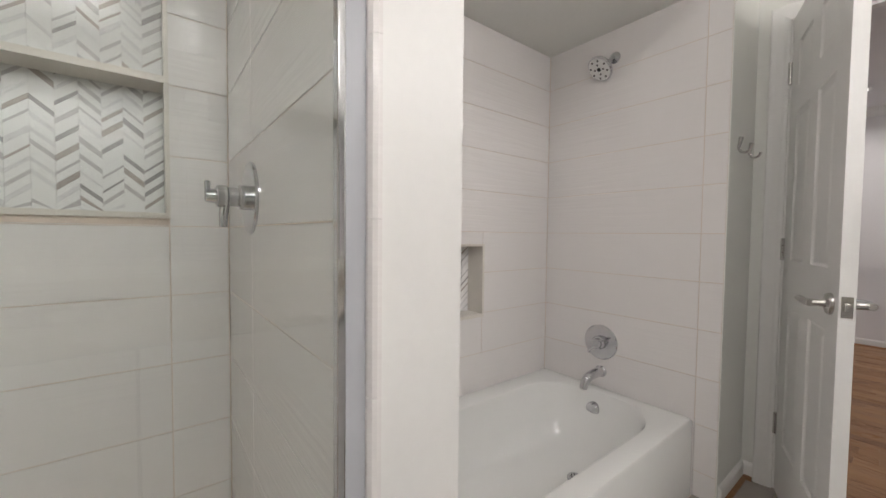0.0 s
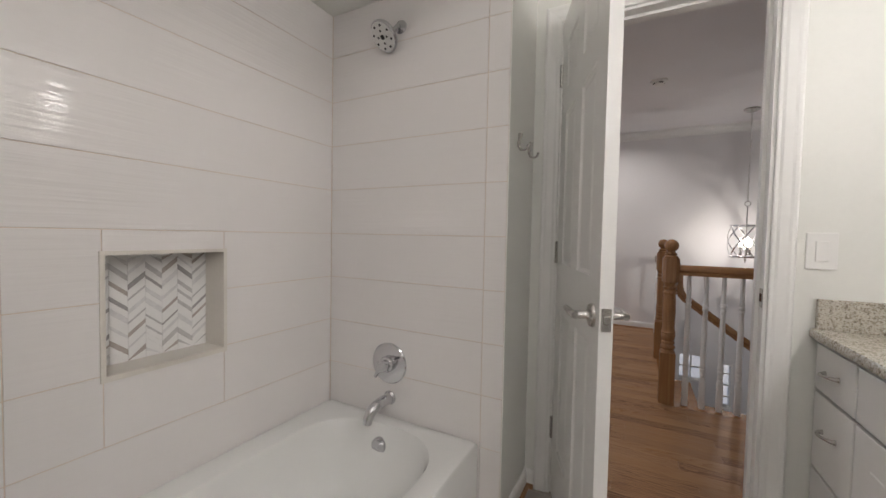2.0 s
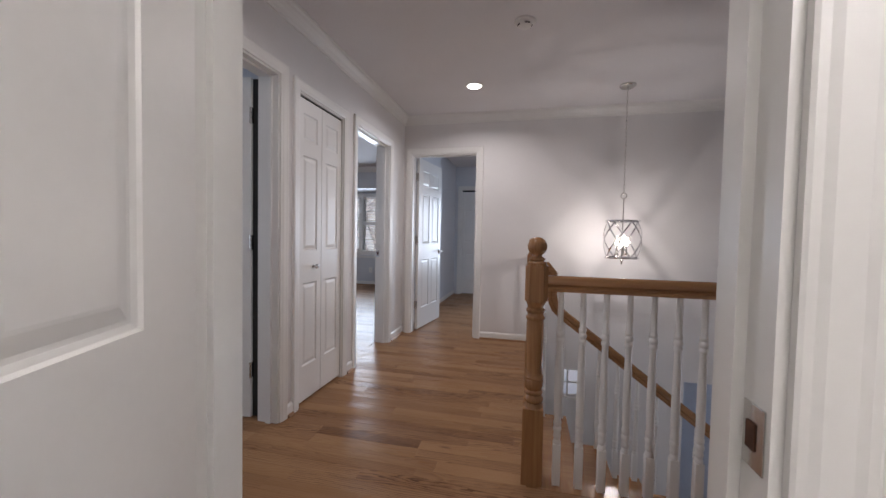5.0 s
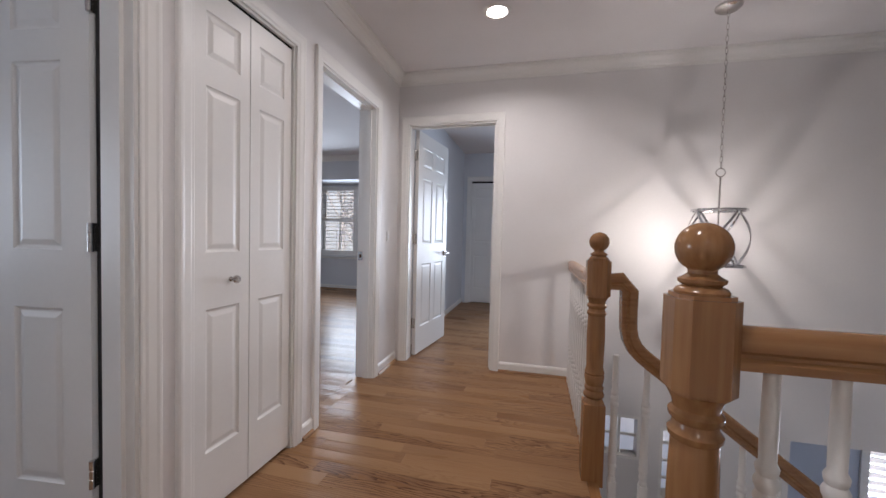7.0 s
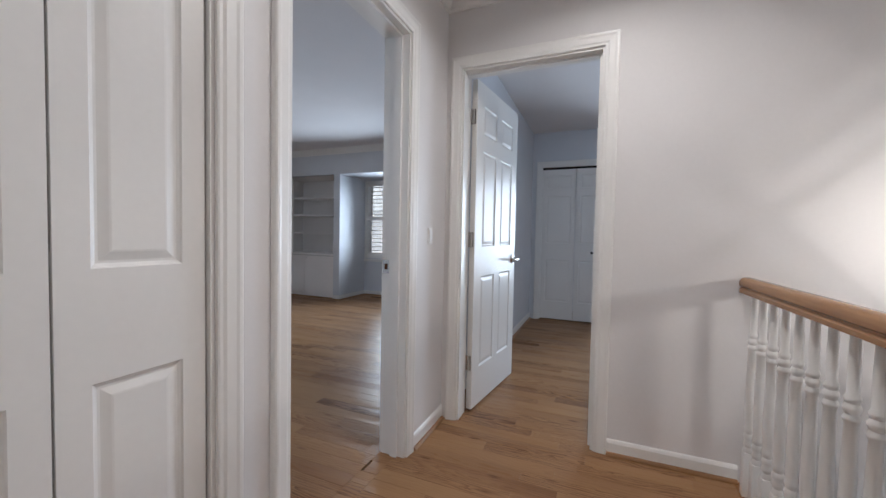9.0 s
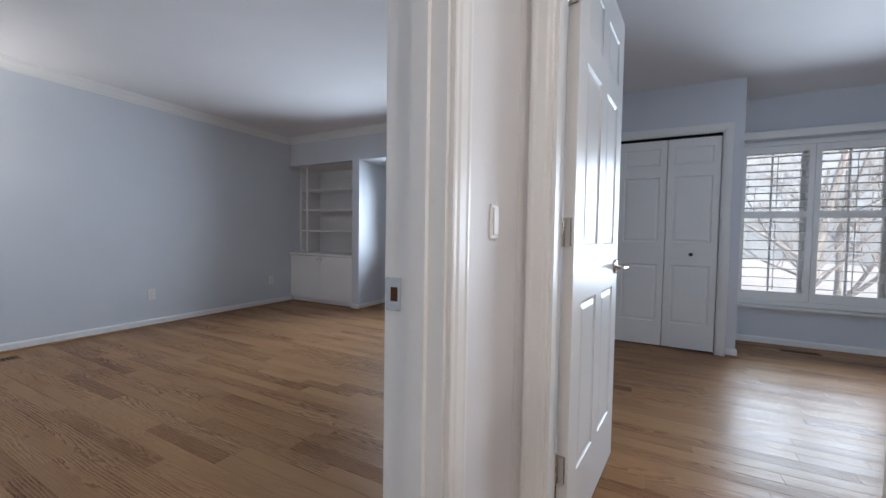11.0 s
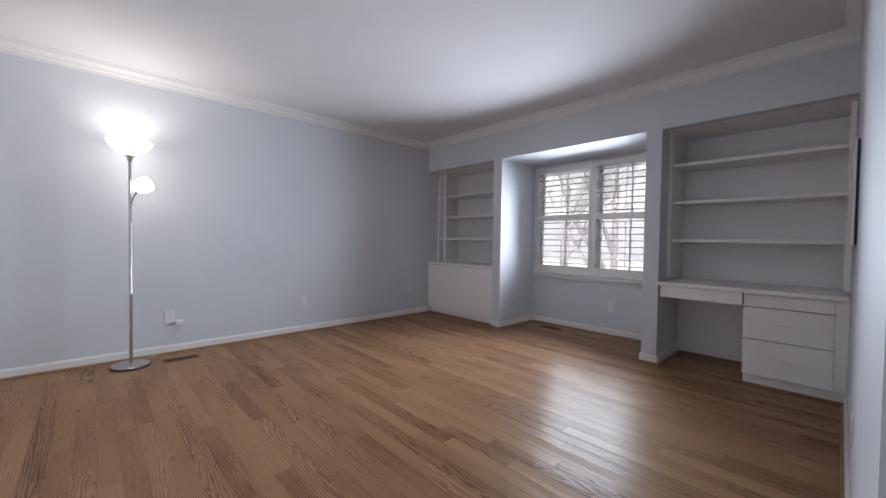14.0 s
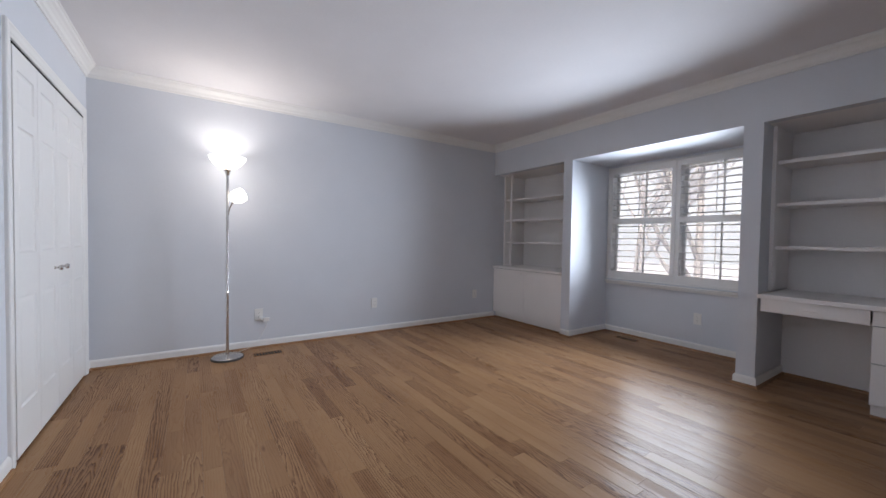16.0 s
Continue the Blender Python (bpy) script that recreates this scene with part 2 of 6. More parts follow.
M_RAILX = wood("oak_rail_x", (0.24, 0.110, 0.046), (0.37, 0.190, 0.083), (0.46, 0.265, 0.128), 0.2, 0.8, "X")
M_RAILY = wood("oak_rail_y", (0.24, 0.110, 0.046), (0.37, 0.190, 0.083), (0.46, 0.265, 0.128), 0.2, 0.8, "Y")
M_RAILZ = wood("oak_post", (0.24, 0.110, 0.046), (0.37, 0.190, 0.083), (0.46, 0.265, 0.128), 0.2, 0.8, "Z")
M_SHOE = wood("oak_shoe", (0.18, 0.08, 0.03), (0.34, 0.18, 0.08), (0.45, 0.26, 0.13), 0.35, 1, "X")
M_GRANITE = stone("granite", [(0.26, (0.07, 0.065, 0.06)), (0.37, (0.27, 0.23, 0.18)), (0.46, (0.47, 0.43, 0.36)), (0.57, (0.58, 0.55, 0.49)), (0.75, (0.43, 0.39, 0.33))], 105)
M_PLATE = mat("white_plastic", (0.80, 0.79, 0.77), 0.35, bump=0)
M_SLOT = mat("socket_slot", (0.05, 0.05, 0.05), 0.6)
M_GLASS = glass("window_glass")
M_SHGLASS = glass("shower_glass", (0.93, 0.97, 0.95))
M_LAMPGLASS = glow("lit_glass_shade", (1.0, 0.95, 0.88), 1.2)
M_BULB = glow("lit_bulb", (1.0, 0.90, 0.76), 25.0)
M_DOWN = glow("lit_downlight", (1.0, 0.95, 0.88), 6.0)
M_VANITY = glow("lit_vanity_shade", (1.0, 0.96, 0.95), 8.5)
M_MIRROR = mat("mirror_silver", (0.9, 0.9, 0.9), 0.02, 1.0, 0.0, bump=0)
M_SNOW = mat("snow", (0.56, 0.58, 0.63), 0.8, var=0.08, scale=0.4, fine=6, bump=0.3)
M_BARK = mat("bark", (0.31, 0.315, 0.34), 0.9, var=0.4, scale=3, fine=25, bump=0.6)
# Distance haze is put into the woods' colour as a faint bluish emission.
M_WOODS_HAZE = mat("far_woods_haze_glow", (0.20, 0.225, 0.26), 0.9, var=0.2, scale=0.25, fine=2)
M_WOODS_HAZE.node_tree.nodes["Principled BSDF"].inputs["Emission Color"].default_value = (0.70, 0.84, 1.0, 1)
M_WOODS_HAZE.node_tree.nodes["Principled BSDF"].inputs["Emission Strength"].default_value = 0.10
M_OVERCAST = mat("pale_overcast", (0.12, 0.13, 0.14), 0.95, var=0.15, scale=0.05, fine=0.4, bump=0)
M_OVERCAST.node_tree.nodes["Principled BSDF"].inputs["Emission Color"].default_value = (0.79, 0.885, 1.0, 1)
M_OVERCAST.node_tree.nodes["Principled BSDF"].inputs["Emission Strength"].default_value = 0.37
M_FOYER = mat("foyer_blue_paint", (0.48, 0.53, 0.64), 0.6)


# ---- mesh helpers ----
def thing(name, label="", category="", group="", kind="", at=(0, 0, 0)):
    ob = new(name)
    ob.empty_display_size = 0.1
    ob.location = at
    return tagged(ob, label, category, group, kind)


def part(name, bm, material, parent=None, label="", smooth=False):
    """Links a bmesh, given in world metres, as one mesh under its parent."""
    me = bpy.data.meshes.new(name)
    bmesh.ops.recalc_face_normals(bm, faces=bm.faces)
    bm.to_mesh(me)
    bm.free()
    me.materials.append(material)
    if smooth:
        me.polygons.foreach_set("use_smooth", [True] * len(me.polygons))
        me.set_sharp_from_angle(angle=radians(40))
    ob = new(name, me)
    if parent:
        ob.parent = parent
        if parent.parent is None:
            ob.matrix_parent_inverse = parent.matrix_basis.inverted()
    return tagged(ob, label)


def struct(name, bm, material, label, category="", smooth=False):
    return tagged(part(name, bm, material, None, label, smooth), "", category or name.split("_")[0], "", "structure")


def box(bm, x0, x1, y0, y1, z0, z1, bevel=0.0, m=None):
    vs = [bm.verts.new((x, y, z)) for x in (x0, x1) for y in (y0, y1) for z in (z0, z1)]
    fs = [bm.faces.new([vs[i] for i in q]) for q in ((0, 1, 3, 2), (4, 6, 7, 5), (0, 4, 5, 1), (2, 3, 7, 6), (0, 2, 6, 4), (1, 5, 7, 3))]
    if bevel:
        es = list({e for f in fs for e in f.edges})
        out = bmesh.ops.bevel(bm, geom=es, offset=bevel, segments=2, affect="EDGES", profile=0.6)
        vs = list({v for f in out["faces"] for v in f.verts} | {v for v in vs if v.is_valid})
    if m is not None:
        bmesh.ops.transform(bm, matrix=m, verts=[v for v in vs if v.is_valid])
    return vs


def B(*boxes, bevel=0.0):
    bm = bmesh.new()
    for b in boxes:
        box(bm, *b, bevel=bevel)
    return bm


def lathe(bm, prof, m, seg=24):
    """Turns a profile of (radius, height) round the z axis of m."""
    rings = []
    for r, h in prof:
        if r < 1e-5:
            rings.append([bm.verts.new(m @ Vector((0, 0, h)))])
        else:
            rings.append([bm.verts.new(m @ Vector((r * math.cos(2 * math.pi * i / seg), r * math.sin(2 * math.pi * i / seg), h))) for i in range(seg)])
    for a, b in zip(rings, rings[1:]):
        for i in range(seg):
            j = (i + 1) % seg
            if len(a) == 1 and len(b) > 1:
                bm.faces.new((a[0], b[j], b[i]))
            elif len(b) == 1 and len(a) > 1:
                bm.faces.new((a[i], a[j], b[0]))
            elif len(a) > 1:
                bm.faces.new((a[i], a[j], b[j], b[i]))
    for r in (rings[0], rings[-1]):
        if len(r) > 1 and prof[0] != prof[-1]:
            bm.faces.new(r)


def L(prof, m, seg=24):
    bm = bmesh.new()
    lathe(bm, prof, m, seg)
    return bm


def tube(bm, pts, r, seg=10, closed=False):
    """A round bar along points; r is a radius or one for every point."""
    pts = [Vector(p) for p in pts]
    rs = r if isinstance(r, (list, tuple)) else [r] * len(pts)
    rings, up = [], None
    for i, p in enumerate(pts):
        a = pts[i - 1] if i or closed else p
        b = pts[(i + 1) % len(pts)] if i + 1 < len(pts) or closed else p
        d = (b - a).normalized()
        if up is None:
            up = d.orthogonal().normalized()
        up = (up - d * up.dot(d)).normalized()
        side = d.cross(up)
        rings.append([bm.verts.new(p + rs[i] * (math.cos(2 * math.pi * k / seg) * up + math.sin(2 * math.pi * k / seg) * side)) for k in range(seg)])
    pairs = list(zip(rings, rings[1:])) + ([(rings[-1], rings[0])] if closed else [])
    for a, b in pairs:
        for k in range(seg):
            bm.faces.new((a[k], a[(k + 1) % seg], b[(k + 1) % seg], b[k]))
    if not closed:
        bm.faces.new(rings[0]), bm.faces.new(rings[-1])


def T(pts, r, seg=10, closed=False):
    bm = bmesh.new()
    tube(bm, pts, r, seg, closed)
    return bm


def stations(bm, rings, cap=True):
    """Joins rings of equal length, each a closed loop of points, into one skin."""
    vs = [[bm.verts.new(p) for p in ring] for ring in rings]
    n = len(vs[0])
    for a, b in zip(vs, vs[1:]):
        for i in range(n):
            bm.faces.new((a[i], a[(i + 1) % n], b[(i + 1) % n], b[i]))
    if cap:
        bm.faces.new(vs[0]), bm.faces.new(vs[-1])


def run(bm, prof, p0, p1, inward, m0=0, m1=0):
    """A moulding of profile (out of the wall, z) along a wall from p0 to p1; m0, m1: 1 inside mitre, -1 outside mitre."""
    p0, p1, inward = Vector((*p0, 0)), Vector((*p1, 0)), Vector((*inward, 0))
    d = (p1 - p0).normalized()
    r0 = [p0 + inward * a + d * (a * m0) + Vector((0, 0, z)) for a, z in prof]
    r1 = [p1 + inward * a - d * (a * m1) + Vector((0, 0, z)) for a, z in prof]
    stations(bm, [r0, r1])


BASE = [(0, 0), (0.013, 0), (0.013, 0.062), (0.009, 0.072), (0.004, 0.078), (0, 0.078)]
SHOE = [(0.0135, 0.0), (0.028, 0.0), (0.027, 0.008), (0.022, 0.015), (0.0135, 0.018)]
CROWN = [(0, -0.09), (0.01, -0.09), (0.012, -0.075), (0.022, -0.066), (0.03, -0.048), (0.046, -0.03), (0.058, -0.022), (0.062, -0.01), (0.072, -0.006), (0.072, 0), (0, 0)]
CASE = [(0.0, 0.0), (0.0, 0.009), (0.004, 0.011), (0.012, 0.0115), (0.020, 0.0145), (0.044, 0.0165), (0.052, 0.0185), (0.060, 0.0185), (0.064, 0.016), (0.066, 0.012), (0.066, 0.0)]


def base_run(name, segs, label="white painted baseboard with oak shoe moulding"):
    """Baseboard and shoe along several stretches of wall: (p0, p1, inward, m0, m1)."""
    bm, bs = bmesh.new(), bmesh.new()
    for s in segs:
        run(bm, BASE, *s)
        run(bs, SHOE, *s)
    ob = struct(name, bm, M_TRIM, label, "baseboard")
    part("shoe_moulding", bs, M_SHOE, ob, "oak-stained quarter-round shoe moulding")
    return ob


def crown_run(name, segs, z):
    bm = bmesh.new()
    prof = [(a, z + b) for a, b in CROWN]
    for s in segs:
        run(bm, prof, *s)
    return struct(name, bm, M_TRIM, "white painted crown moulding below the ceiling", "trim")


def casing(bm, plane, at, out, u0, u1, h, z0=0.0, prof=CASE, reveal=0.005):
    """Door casing round an opening u0..u1, h high, on the wall plane x=at or y=at, proud towards out."""
    rings = []
    for su, top in ((0, 0), (0, 1), (1, 1), (1, 0)):
        ring = []
        for o, d in prof:
            o += reveal
            u = u0 - o if su == 0 else u1 + o
            z = h + o if top else z0
            ring.append((at + out * d, u, z) if plane == "x" else (u, at + out * d, z))
        rings.append(ring)
    stations(bm, rings)


def jamb(bm, plane, a0, a1, u0, u1, h, t=0.018):
    """The lining of an opening through a wall from a0 to a1."""
    for b in ((u0 - t, u0, 0, h), (u1, u1 + t, 0, h), (u0 - t, u1 + t, h, h + t)):
        if plane == "x":
            box(bm, a0, a1, b[0], b[1], b[2], b[3])
        else:
            box(bm, b[0], b[1], a0, a1, b[2], b[3])


def wall_x(bm, x0, x1, y0, y1, z0, z1, holes=()):
    """A wall along y, with openings (u0, u1, z0, z1)."""
    u = y0
    for a, b, za, zb in sorted(holes):
        if a > u:
            box(bm, x0, x1, u, a, z0, z1)
        if za > z0:
            box(bm, x0, x1, a, b, z0, za)
        if zb < z1:
            box(bm, x0, x1, a, b, zb, z1)
        u = b
    if y1 > u:
        box(bm, x0, x1, u, y1, z0, z1)


def wall_y(bm, y0, y1, x0, x1, z0, z1, holes=()):
    u = x0
    for a, b, za, zb in sorted(holes):
        if a > u:
            box(bm, u, a, y0, y1, z0, z1)
        if za > z0:
            box(bm, a, b, y0, y1, z0, za)
        if zb < z1:
            box(bm, a, b, y0, y1, zb, z1)
        u = b
    if x1 > u:
        box(bm, u, x1, y0, y1, z0, z1)


def WX(*a, **k):
    bm = bmesh.new()
    wall_x(bm, *a, **k)
    return bm


def WY(*a, **k):
    bm = bmesh.new()
    wall_y(bm, *a, **k)
    return bm


def lamp(name, kind, energy, color, at, size=0.1, target=None, spot=None):
    li = bpy.data.lights.new(name, kind)
    li.energy, li.color = energy, color
    if kind == "AREA":
        li.shape, li.size = "DISK", size
    else:
        li.shadow_soft_size = size
    if kind == "SPOT":
        li.spot_size, li.spot_blend = radians(spot), 0.6
    ob = new(name, li)
    ob.matrix_world = look(at, target) if target else Matrix.Translation(at)
    return ob


# ---- lamps of the place and an added vanity fill ----
CEIL = 2.455                # ceiling height
WARM = (1.0, 0.935, 0.91)
DAY = (0.73, 0.855, 1.0)
for x, y, e in ((-0.309, 2.891, 2.9), (-0.344, 4.729, 5.2)):
    lamp("downlight_glow", "AREA", e, WARM, (x, y, CEIL - 0.012), 0.11, (x, y, 0)).data.spread = radians(155)
for k in range(3):
    a = 2.1 * k + 0.5
    lamp("candle_glow", "POINT", 1.9, WARM, (0.957 + 0.042 * math.cos(a), 4.94 + 0.042 * math.sin(a), 1.112), 0.006)
lamp("floor_lamp_glow", "SPOT", 3.0, (1.0, 0.96, 0.92), (-5.40, 5.045, 1.765), 0.06, (-5.40, 5.045, 3), 138)
lamp("reading_lamp_glow", "POINT", 0.4, (1.0, 0.95, 0.91), (-5.34, 5.125, 1.475), 0.05)
# The group at y -0.80 is unseen fill, added to brighten shower and return.
for y, e in ((0.90, 0.08), (-0.80, 0.74)):
    for dy in (-0.28, 0.0, 0.28):
        lamp("vanity_glow", "POINT", e, (1.0, 0.95, 0.955), (0.975, y + dy, 1.95), 0.045)


lamp("bath_ceiling_glow", "POINT", 1.85, (1.0, 0.95, 0.93), (0.12, -0.10, CEIL - 0.11), 0.10)


def daylight(name, energy, at, target, w, h):
    """The sky's light, let in at a window's opening."""
    ob = lamp(name, "AREA", energy, DAY, at, 1.0, target)
    ob.data.spread = radians(112)
    ob.data.shape, ob.data.size, ob.data.size_y = "RECTANGLE", w, h
    return ob


for x in (-3.75, -3.25):
    daylight("nook_daylight", 11.0, (x, 9.07, 1.28), (x, 5.0, 1.15), 0.44, 1.06)
for x in (0.27, 0.83):
    daylight("bedroom_daylight", 10.5, (x, 9.13, 1.2), (x, 5.0, 1.05), 0.48, 1.36)
daylight("west_bedroom_daylight", 8.5, (-4.62, 1.9, 1.35), (0.0, 1.9, 1.0), 1.3, 1.2)
daylight("foyer_daylight", 21.0, (3.27, 6.64, -1.0), (3.27, 3.0, -1.4), 0.65, 0.55)


# ---- structure: plan ----

XW, XW2 = -1.25, -1.385     # west wall of the hall and its room side
YE, YE2 = 5.495, 5.615      # end wall of the hall and its room side
YD, YD2 = 1.812, 1.932      # wall with the bathroom door
D_A, D_B, D_0, D_BA = (4.288, 5.048), (-1.160, -0.400), (2.60, 3.315), (-0.312, 0.418)
DH = 2.045
CL = (3.487, 4.072)
FW, FS = (0.46, 0.74, -0.57, -0.235), (0.875, 1.005, -0.83, -0.295)  # small windows below
LOW = -2.70                 # floor of the storey below

struct("ceiling_hall", B((XW, 4.2, YD2, YE, CEIL, CEIL + 0.12)), M_CEIL, "white painted ceiling over the landing", "ceiling")
struct("ceiling_bedroom_a", B((-5.7, XW2, 3.3, 9.4, CEIL, CEIL + 0.12)), M_CEIL, "white painted bedroom ceiling", "ceiling")
struct("ceiling_bedroom_b", B((XW2 + 0.12, 2.6, YE2, 9.5, CEIL, CEIL + 0.12)), M_CEIL, "white painted bedroom ceiling", "ceiling")
struct("ceiling_bathroom", B((-1.45, 1.2, -2.3, YD, CEIL, CEIL + 0.12)), M_BATH, "white painted bathroom ceiling", "ceiling")
struct("ceiling_tub_soffit", B((-1.30, -0.431, -1.9, YD, 2.135, 2.2)), M_BATH, "lowered painted soffit over tub and shower", "ceiling")
struct("wall_tub_soffit", B((-0.431, -0.416, -1.9, YD, 2.135, CEIL)), M_BATH, "painted front of the lowered soffit", "wall")
struct("ceiling_bedroom_c", B((-4.6, XW2, 0.2, 3.55, CEIL, CEIL + 0.12)), M_CEIL, "white painted bedroom ceiling", "ceiling")

# hall
struct("wall_hall_west", WX(XW - 0.06, XW, YD2, YE, 0, CEIL, holes=[(*D_0, 0, DH), (*CL, 0, 2.02), (*D_A, 0, DH)]), M_HALL, "off-white painted landing wall", "wall")
struct("wall_hall_end", WY(YE, YE + 0.06, XW, 4.2, -0.27, CEIL, holes=[(*D_B, -0.02, DH), (FW[0], FW[1], -0.27, FW[3])]), M_HALL, "off-white painted end wall of the landing", "wall")
struct("wall_hall_south", WY(YD2 - 0.06, YD2, XW, 4.2, 0, CEIL, holes=[(*D_BA, 0, DH)]), M_HALL, "off-white painted landing wall beside the bathroom", "wall")
struct("wall_stair_east", B((4.2, 4.3, YD2, 7.0, LOW, CEIL)), M_HALL, "off-white painted wall beyond the stairs", "wall")

# bathroom
struct("wall_bath_door", WY(YD, YD2 - 0.06, -0.44, 1.06, 0, CEIL, holes=[(*D_BA, 0, DH)]), M_BATH, "pale painted bathroom wall with the door", "wall")
struct("wall_bath_east", B((1.06, 1.16, -2.3, YD2 - 0.06, 0, CEIL)), M_BATH, "pale painted wall behind the vanity", "wall")
struct("wall_bath_south", B((-1.45, 1.06, -2.4, -2.3, 0, CEIL)), M_BATH, "pale painted bathroom wall", "wall")
struct("wall_bath_west", WX(-1.45, -1.2850, -2.3, YD, 0, CEIL, holes=[(-0.942, -0.306, 1.149, 1.892), (0.610, 0.964, 0.701, 1.067)]), M_GROUT, "grouted backing of the tiled wall", "wall")
struct("wall_niche_back", B((-1.50, -1.452, -1.0, 1.0, 0.6, 2.0)), M_GROUT, "backing behind the tiled niches", "wall")
struct("wall_tub_end", B((-1.2850, -0.420, 1.4775, YD, 0, 2.135)), M_GROUT, "backing of the tiled wall with the tub tap", "wall")
struct("wall_tub_return", B((-0.420, -0.416, 1.4755, YD, 0, 2.135)), M_BATH, "pale painted return beside the tub tiles", "wall")
struct("wall_partition", B((-1.2850, -0.335, -0.1545, -0.0245, 0, 2.135)), M_GROUT, "partition between shower and tub", "wall")
struct("wall_partition_end", B((-0.335, -0.303, -0.146, -0.028, 0, 2.135)), M_TRIM, "white painted end of the partition", "wall")

# bedroom with the built-in shelves
struct("wall_bedroom_a_west", B((-5.75, -5.63, 3.3, 9.4, 0, CEIL)), M_BLUE, "blue-grey painted bedroom wall", "wall")
struct("wall_bedroom_a_east", WX(XW2, XW - 0.06, 3.42, 5.70, 0, CEIL, holes=[(*D_A, 0, DH)]), M_BLUE, "blue-grey painted wall with the bedroom door", "wall")
struct("wall_bedroom_a_right", B((-1.43, XW2, 5.70, 9.4, 0, CEIL)), M_BLUE, "blue-grey painted wall beside the built-in desk", "wall")
ACL = (-5.49, -4.10)
struct("wall_bedroom_a_south", WY(3.99, 4.075, -5.63, XW2, 0, CEIL, holes=[(*ACL, 0, 2.03)]), M_BLUE, "blue-grey painted wall with the closet", "wall")
struct("wall_closet_a_back", B((-5.63, -1.95, 3.42, 3.50, 0, CEIL)), M_BLUE, "closet back wall", "wall")
AW = (-4.285, -2.71, 0.66, 2.02)
struct("wall_bedroom_a_north", WY(9.12, 9.30, -5.63, -1.43, 0, CEIL, holes=[AW]), M_BLUE, "blue-grey painted outside wall with the window", "wall")
struct("wall_bedroom_a_header", B((-5.63, -1.43, 8.41, 8.50, 2.045, CEIL)), M_BLUE, "blue-grey painted header over shelves and window", "wall")
struct("ceiling_nook", B((-4.40, -2.57, 8.50, 9.12, 2.045, 2.12)), M_BLUE, "painted underside of the window nook", "ceiling")
struct("wall_nook_pier", B((-4.415, -4.295, 8.41, 9.12, 0, 2.045)), M_BLUE, "blue-grey painted pier beside the window nook", "wall")
struct("wall_nook_pier.001", B((-2.69, -2.565, 8.41, 9.12, 0, 2.045)), M_BLUE, "blue-grey painted pier beside the built-in desk", "wall")

# bedroom at the end of the landing
struct("wall_bedroom_b_south", WY(YE + 0.06, YE2, XW - 0.06, 2.5, 0, CEIL, holes=[(*D_B, 0, DH)]), M_BLUE, "blue-grey painted wall with the bedroom door", "wall")
struct("wall_bedroom_b_west", B((-1.385, -1.25, 5.70, 9.4, 0, CEIL)), M_BLUE, "blue-grey painted bedroom wall", "wall")
struct("wall_bedroom_b_east", B((2.5, 2.6, YE2, 9.4, 0, CEIL)), M_BLUE, "blue-grey painted bedroom wall", "wall")
BCL = (-1.135, -0.262)
struct("wall_bedroom_b_closet", WY(8.53, 8.62, -1.25, -0.13, 0, CEIL, holes=[(*BCL, 0, 2.02)]), M_BLUE, "blue-grey painted closet wall", "wall")
struct("wall_bedroom_b_closet_side", B((-0.22, -0.13, 8.62, 9.2, 0, CEIL)), M_BLUE, "blue-grey painted side of the closet", "wall")
BW = (-0.03, 1.12, 0.44, 1.98)
struct("wall_bedroom_b_north", WY(9.2, 9.36, -1.25, 2.5, 0, CEIL, holes=[BW]), M_BLUE, "blue-grey painted outside wall with the window", "wall")

# bedroom off the landing's start
struct("wall_bedroom_c_east", WX(XW2, XW - 0.06, YD2, 3.42, 0, CEIL, holes=[(*D_0, 0, DH)]), M_BLUE, "blue-grey painted wall with the bedroom door", "wall")
struct("wall_bedroom_c_north", B((-4.6, XW2, 3.50, 3.56, 0, CEIL)), M_BLUE, "blue-grey painted bedroom wall with closet", "wall")
CWIN = (1.2, 2.6, 0.7, 2.0)
struct("wall_bedroom_c_west", WX(-4.7, -4.6, 0.2, 3.55, 0, CEIL, holes=[CWIN]), M_BLUE, "blue-grey painted outside wall with a window", "wall")
struct("wall_bedroom_c_south", B((-4.6, -1.5, 0.1, 0.2, 0, CEIL)), M_BLUE, "blue-grey painted bedroom wall", "wall")
struct("wall_bedroom_c_inner", B((-1.56, -1.5, 0.2, YD2, 0, CEIL)), M_BLUE, "blue-grey painted wall behind the bathroom", "wall")

# storey below
struct("floor_foyer", B((-0.2, 4.2, 3.0, 7.0, LOW - 0.1, LOW)), M_OAK, "oak floor of the foyer below", "floor")
struct("wall_foyer_west", B((-0.2, -0.1, 3.08, YE, LOW, -0.14)), M_HALL, "off-white wall of the foyer below", "wall")
struct("wall_foyer_south", B((-0.2, 4.2, 3.0, 3.08, LOW, -0.14)), M_HALL, "off-white wall under the landing", "wall")
struct("wall_foyer_front", WY(YE, YE + 0.12, -0.1, 1.69, LOW, -0.27, holes=[(FW[0], FW[1], FW[2], -0.27), (FS[0], FS[1], FS[2], FS[3])]), M_HALL, "white front wall of the foyer with small windows", "wall")
struct("wall_foyer_side", B((1.66, 1.69, YE + 0.12, 6.6, LOW, -0.27)), M_FOYER, "blue painted side wall of the room below", "wall")
struct("ceiling_foyer", B((1.69, 4.2, YE + 0.06, 6.6, -0.27, -0.2)), M_CEIL, "white ceiling of the room below", "ceiling")
LW = (2.92, 3.62, -1.28, -0.70)
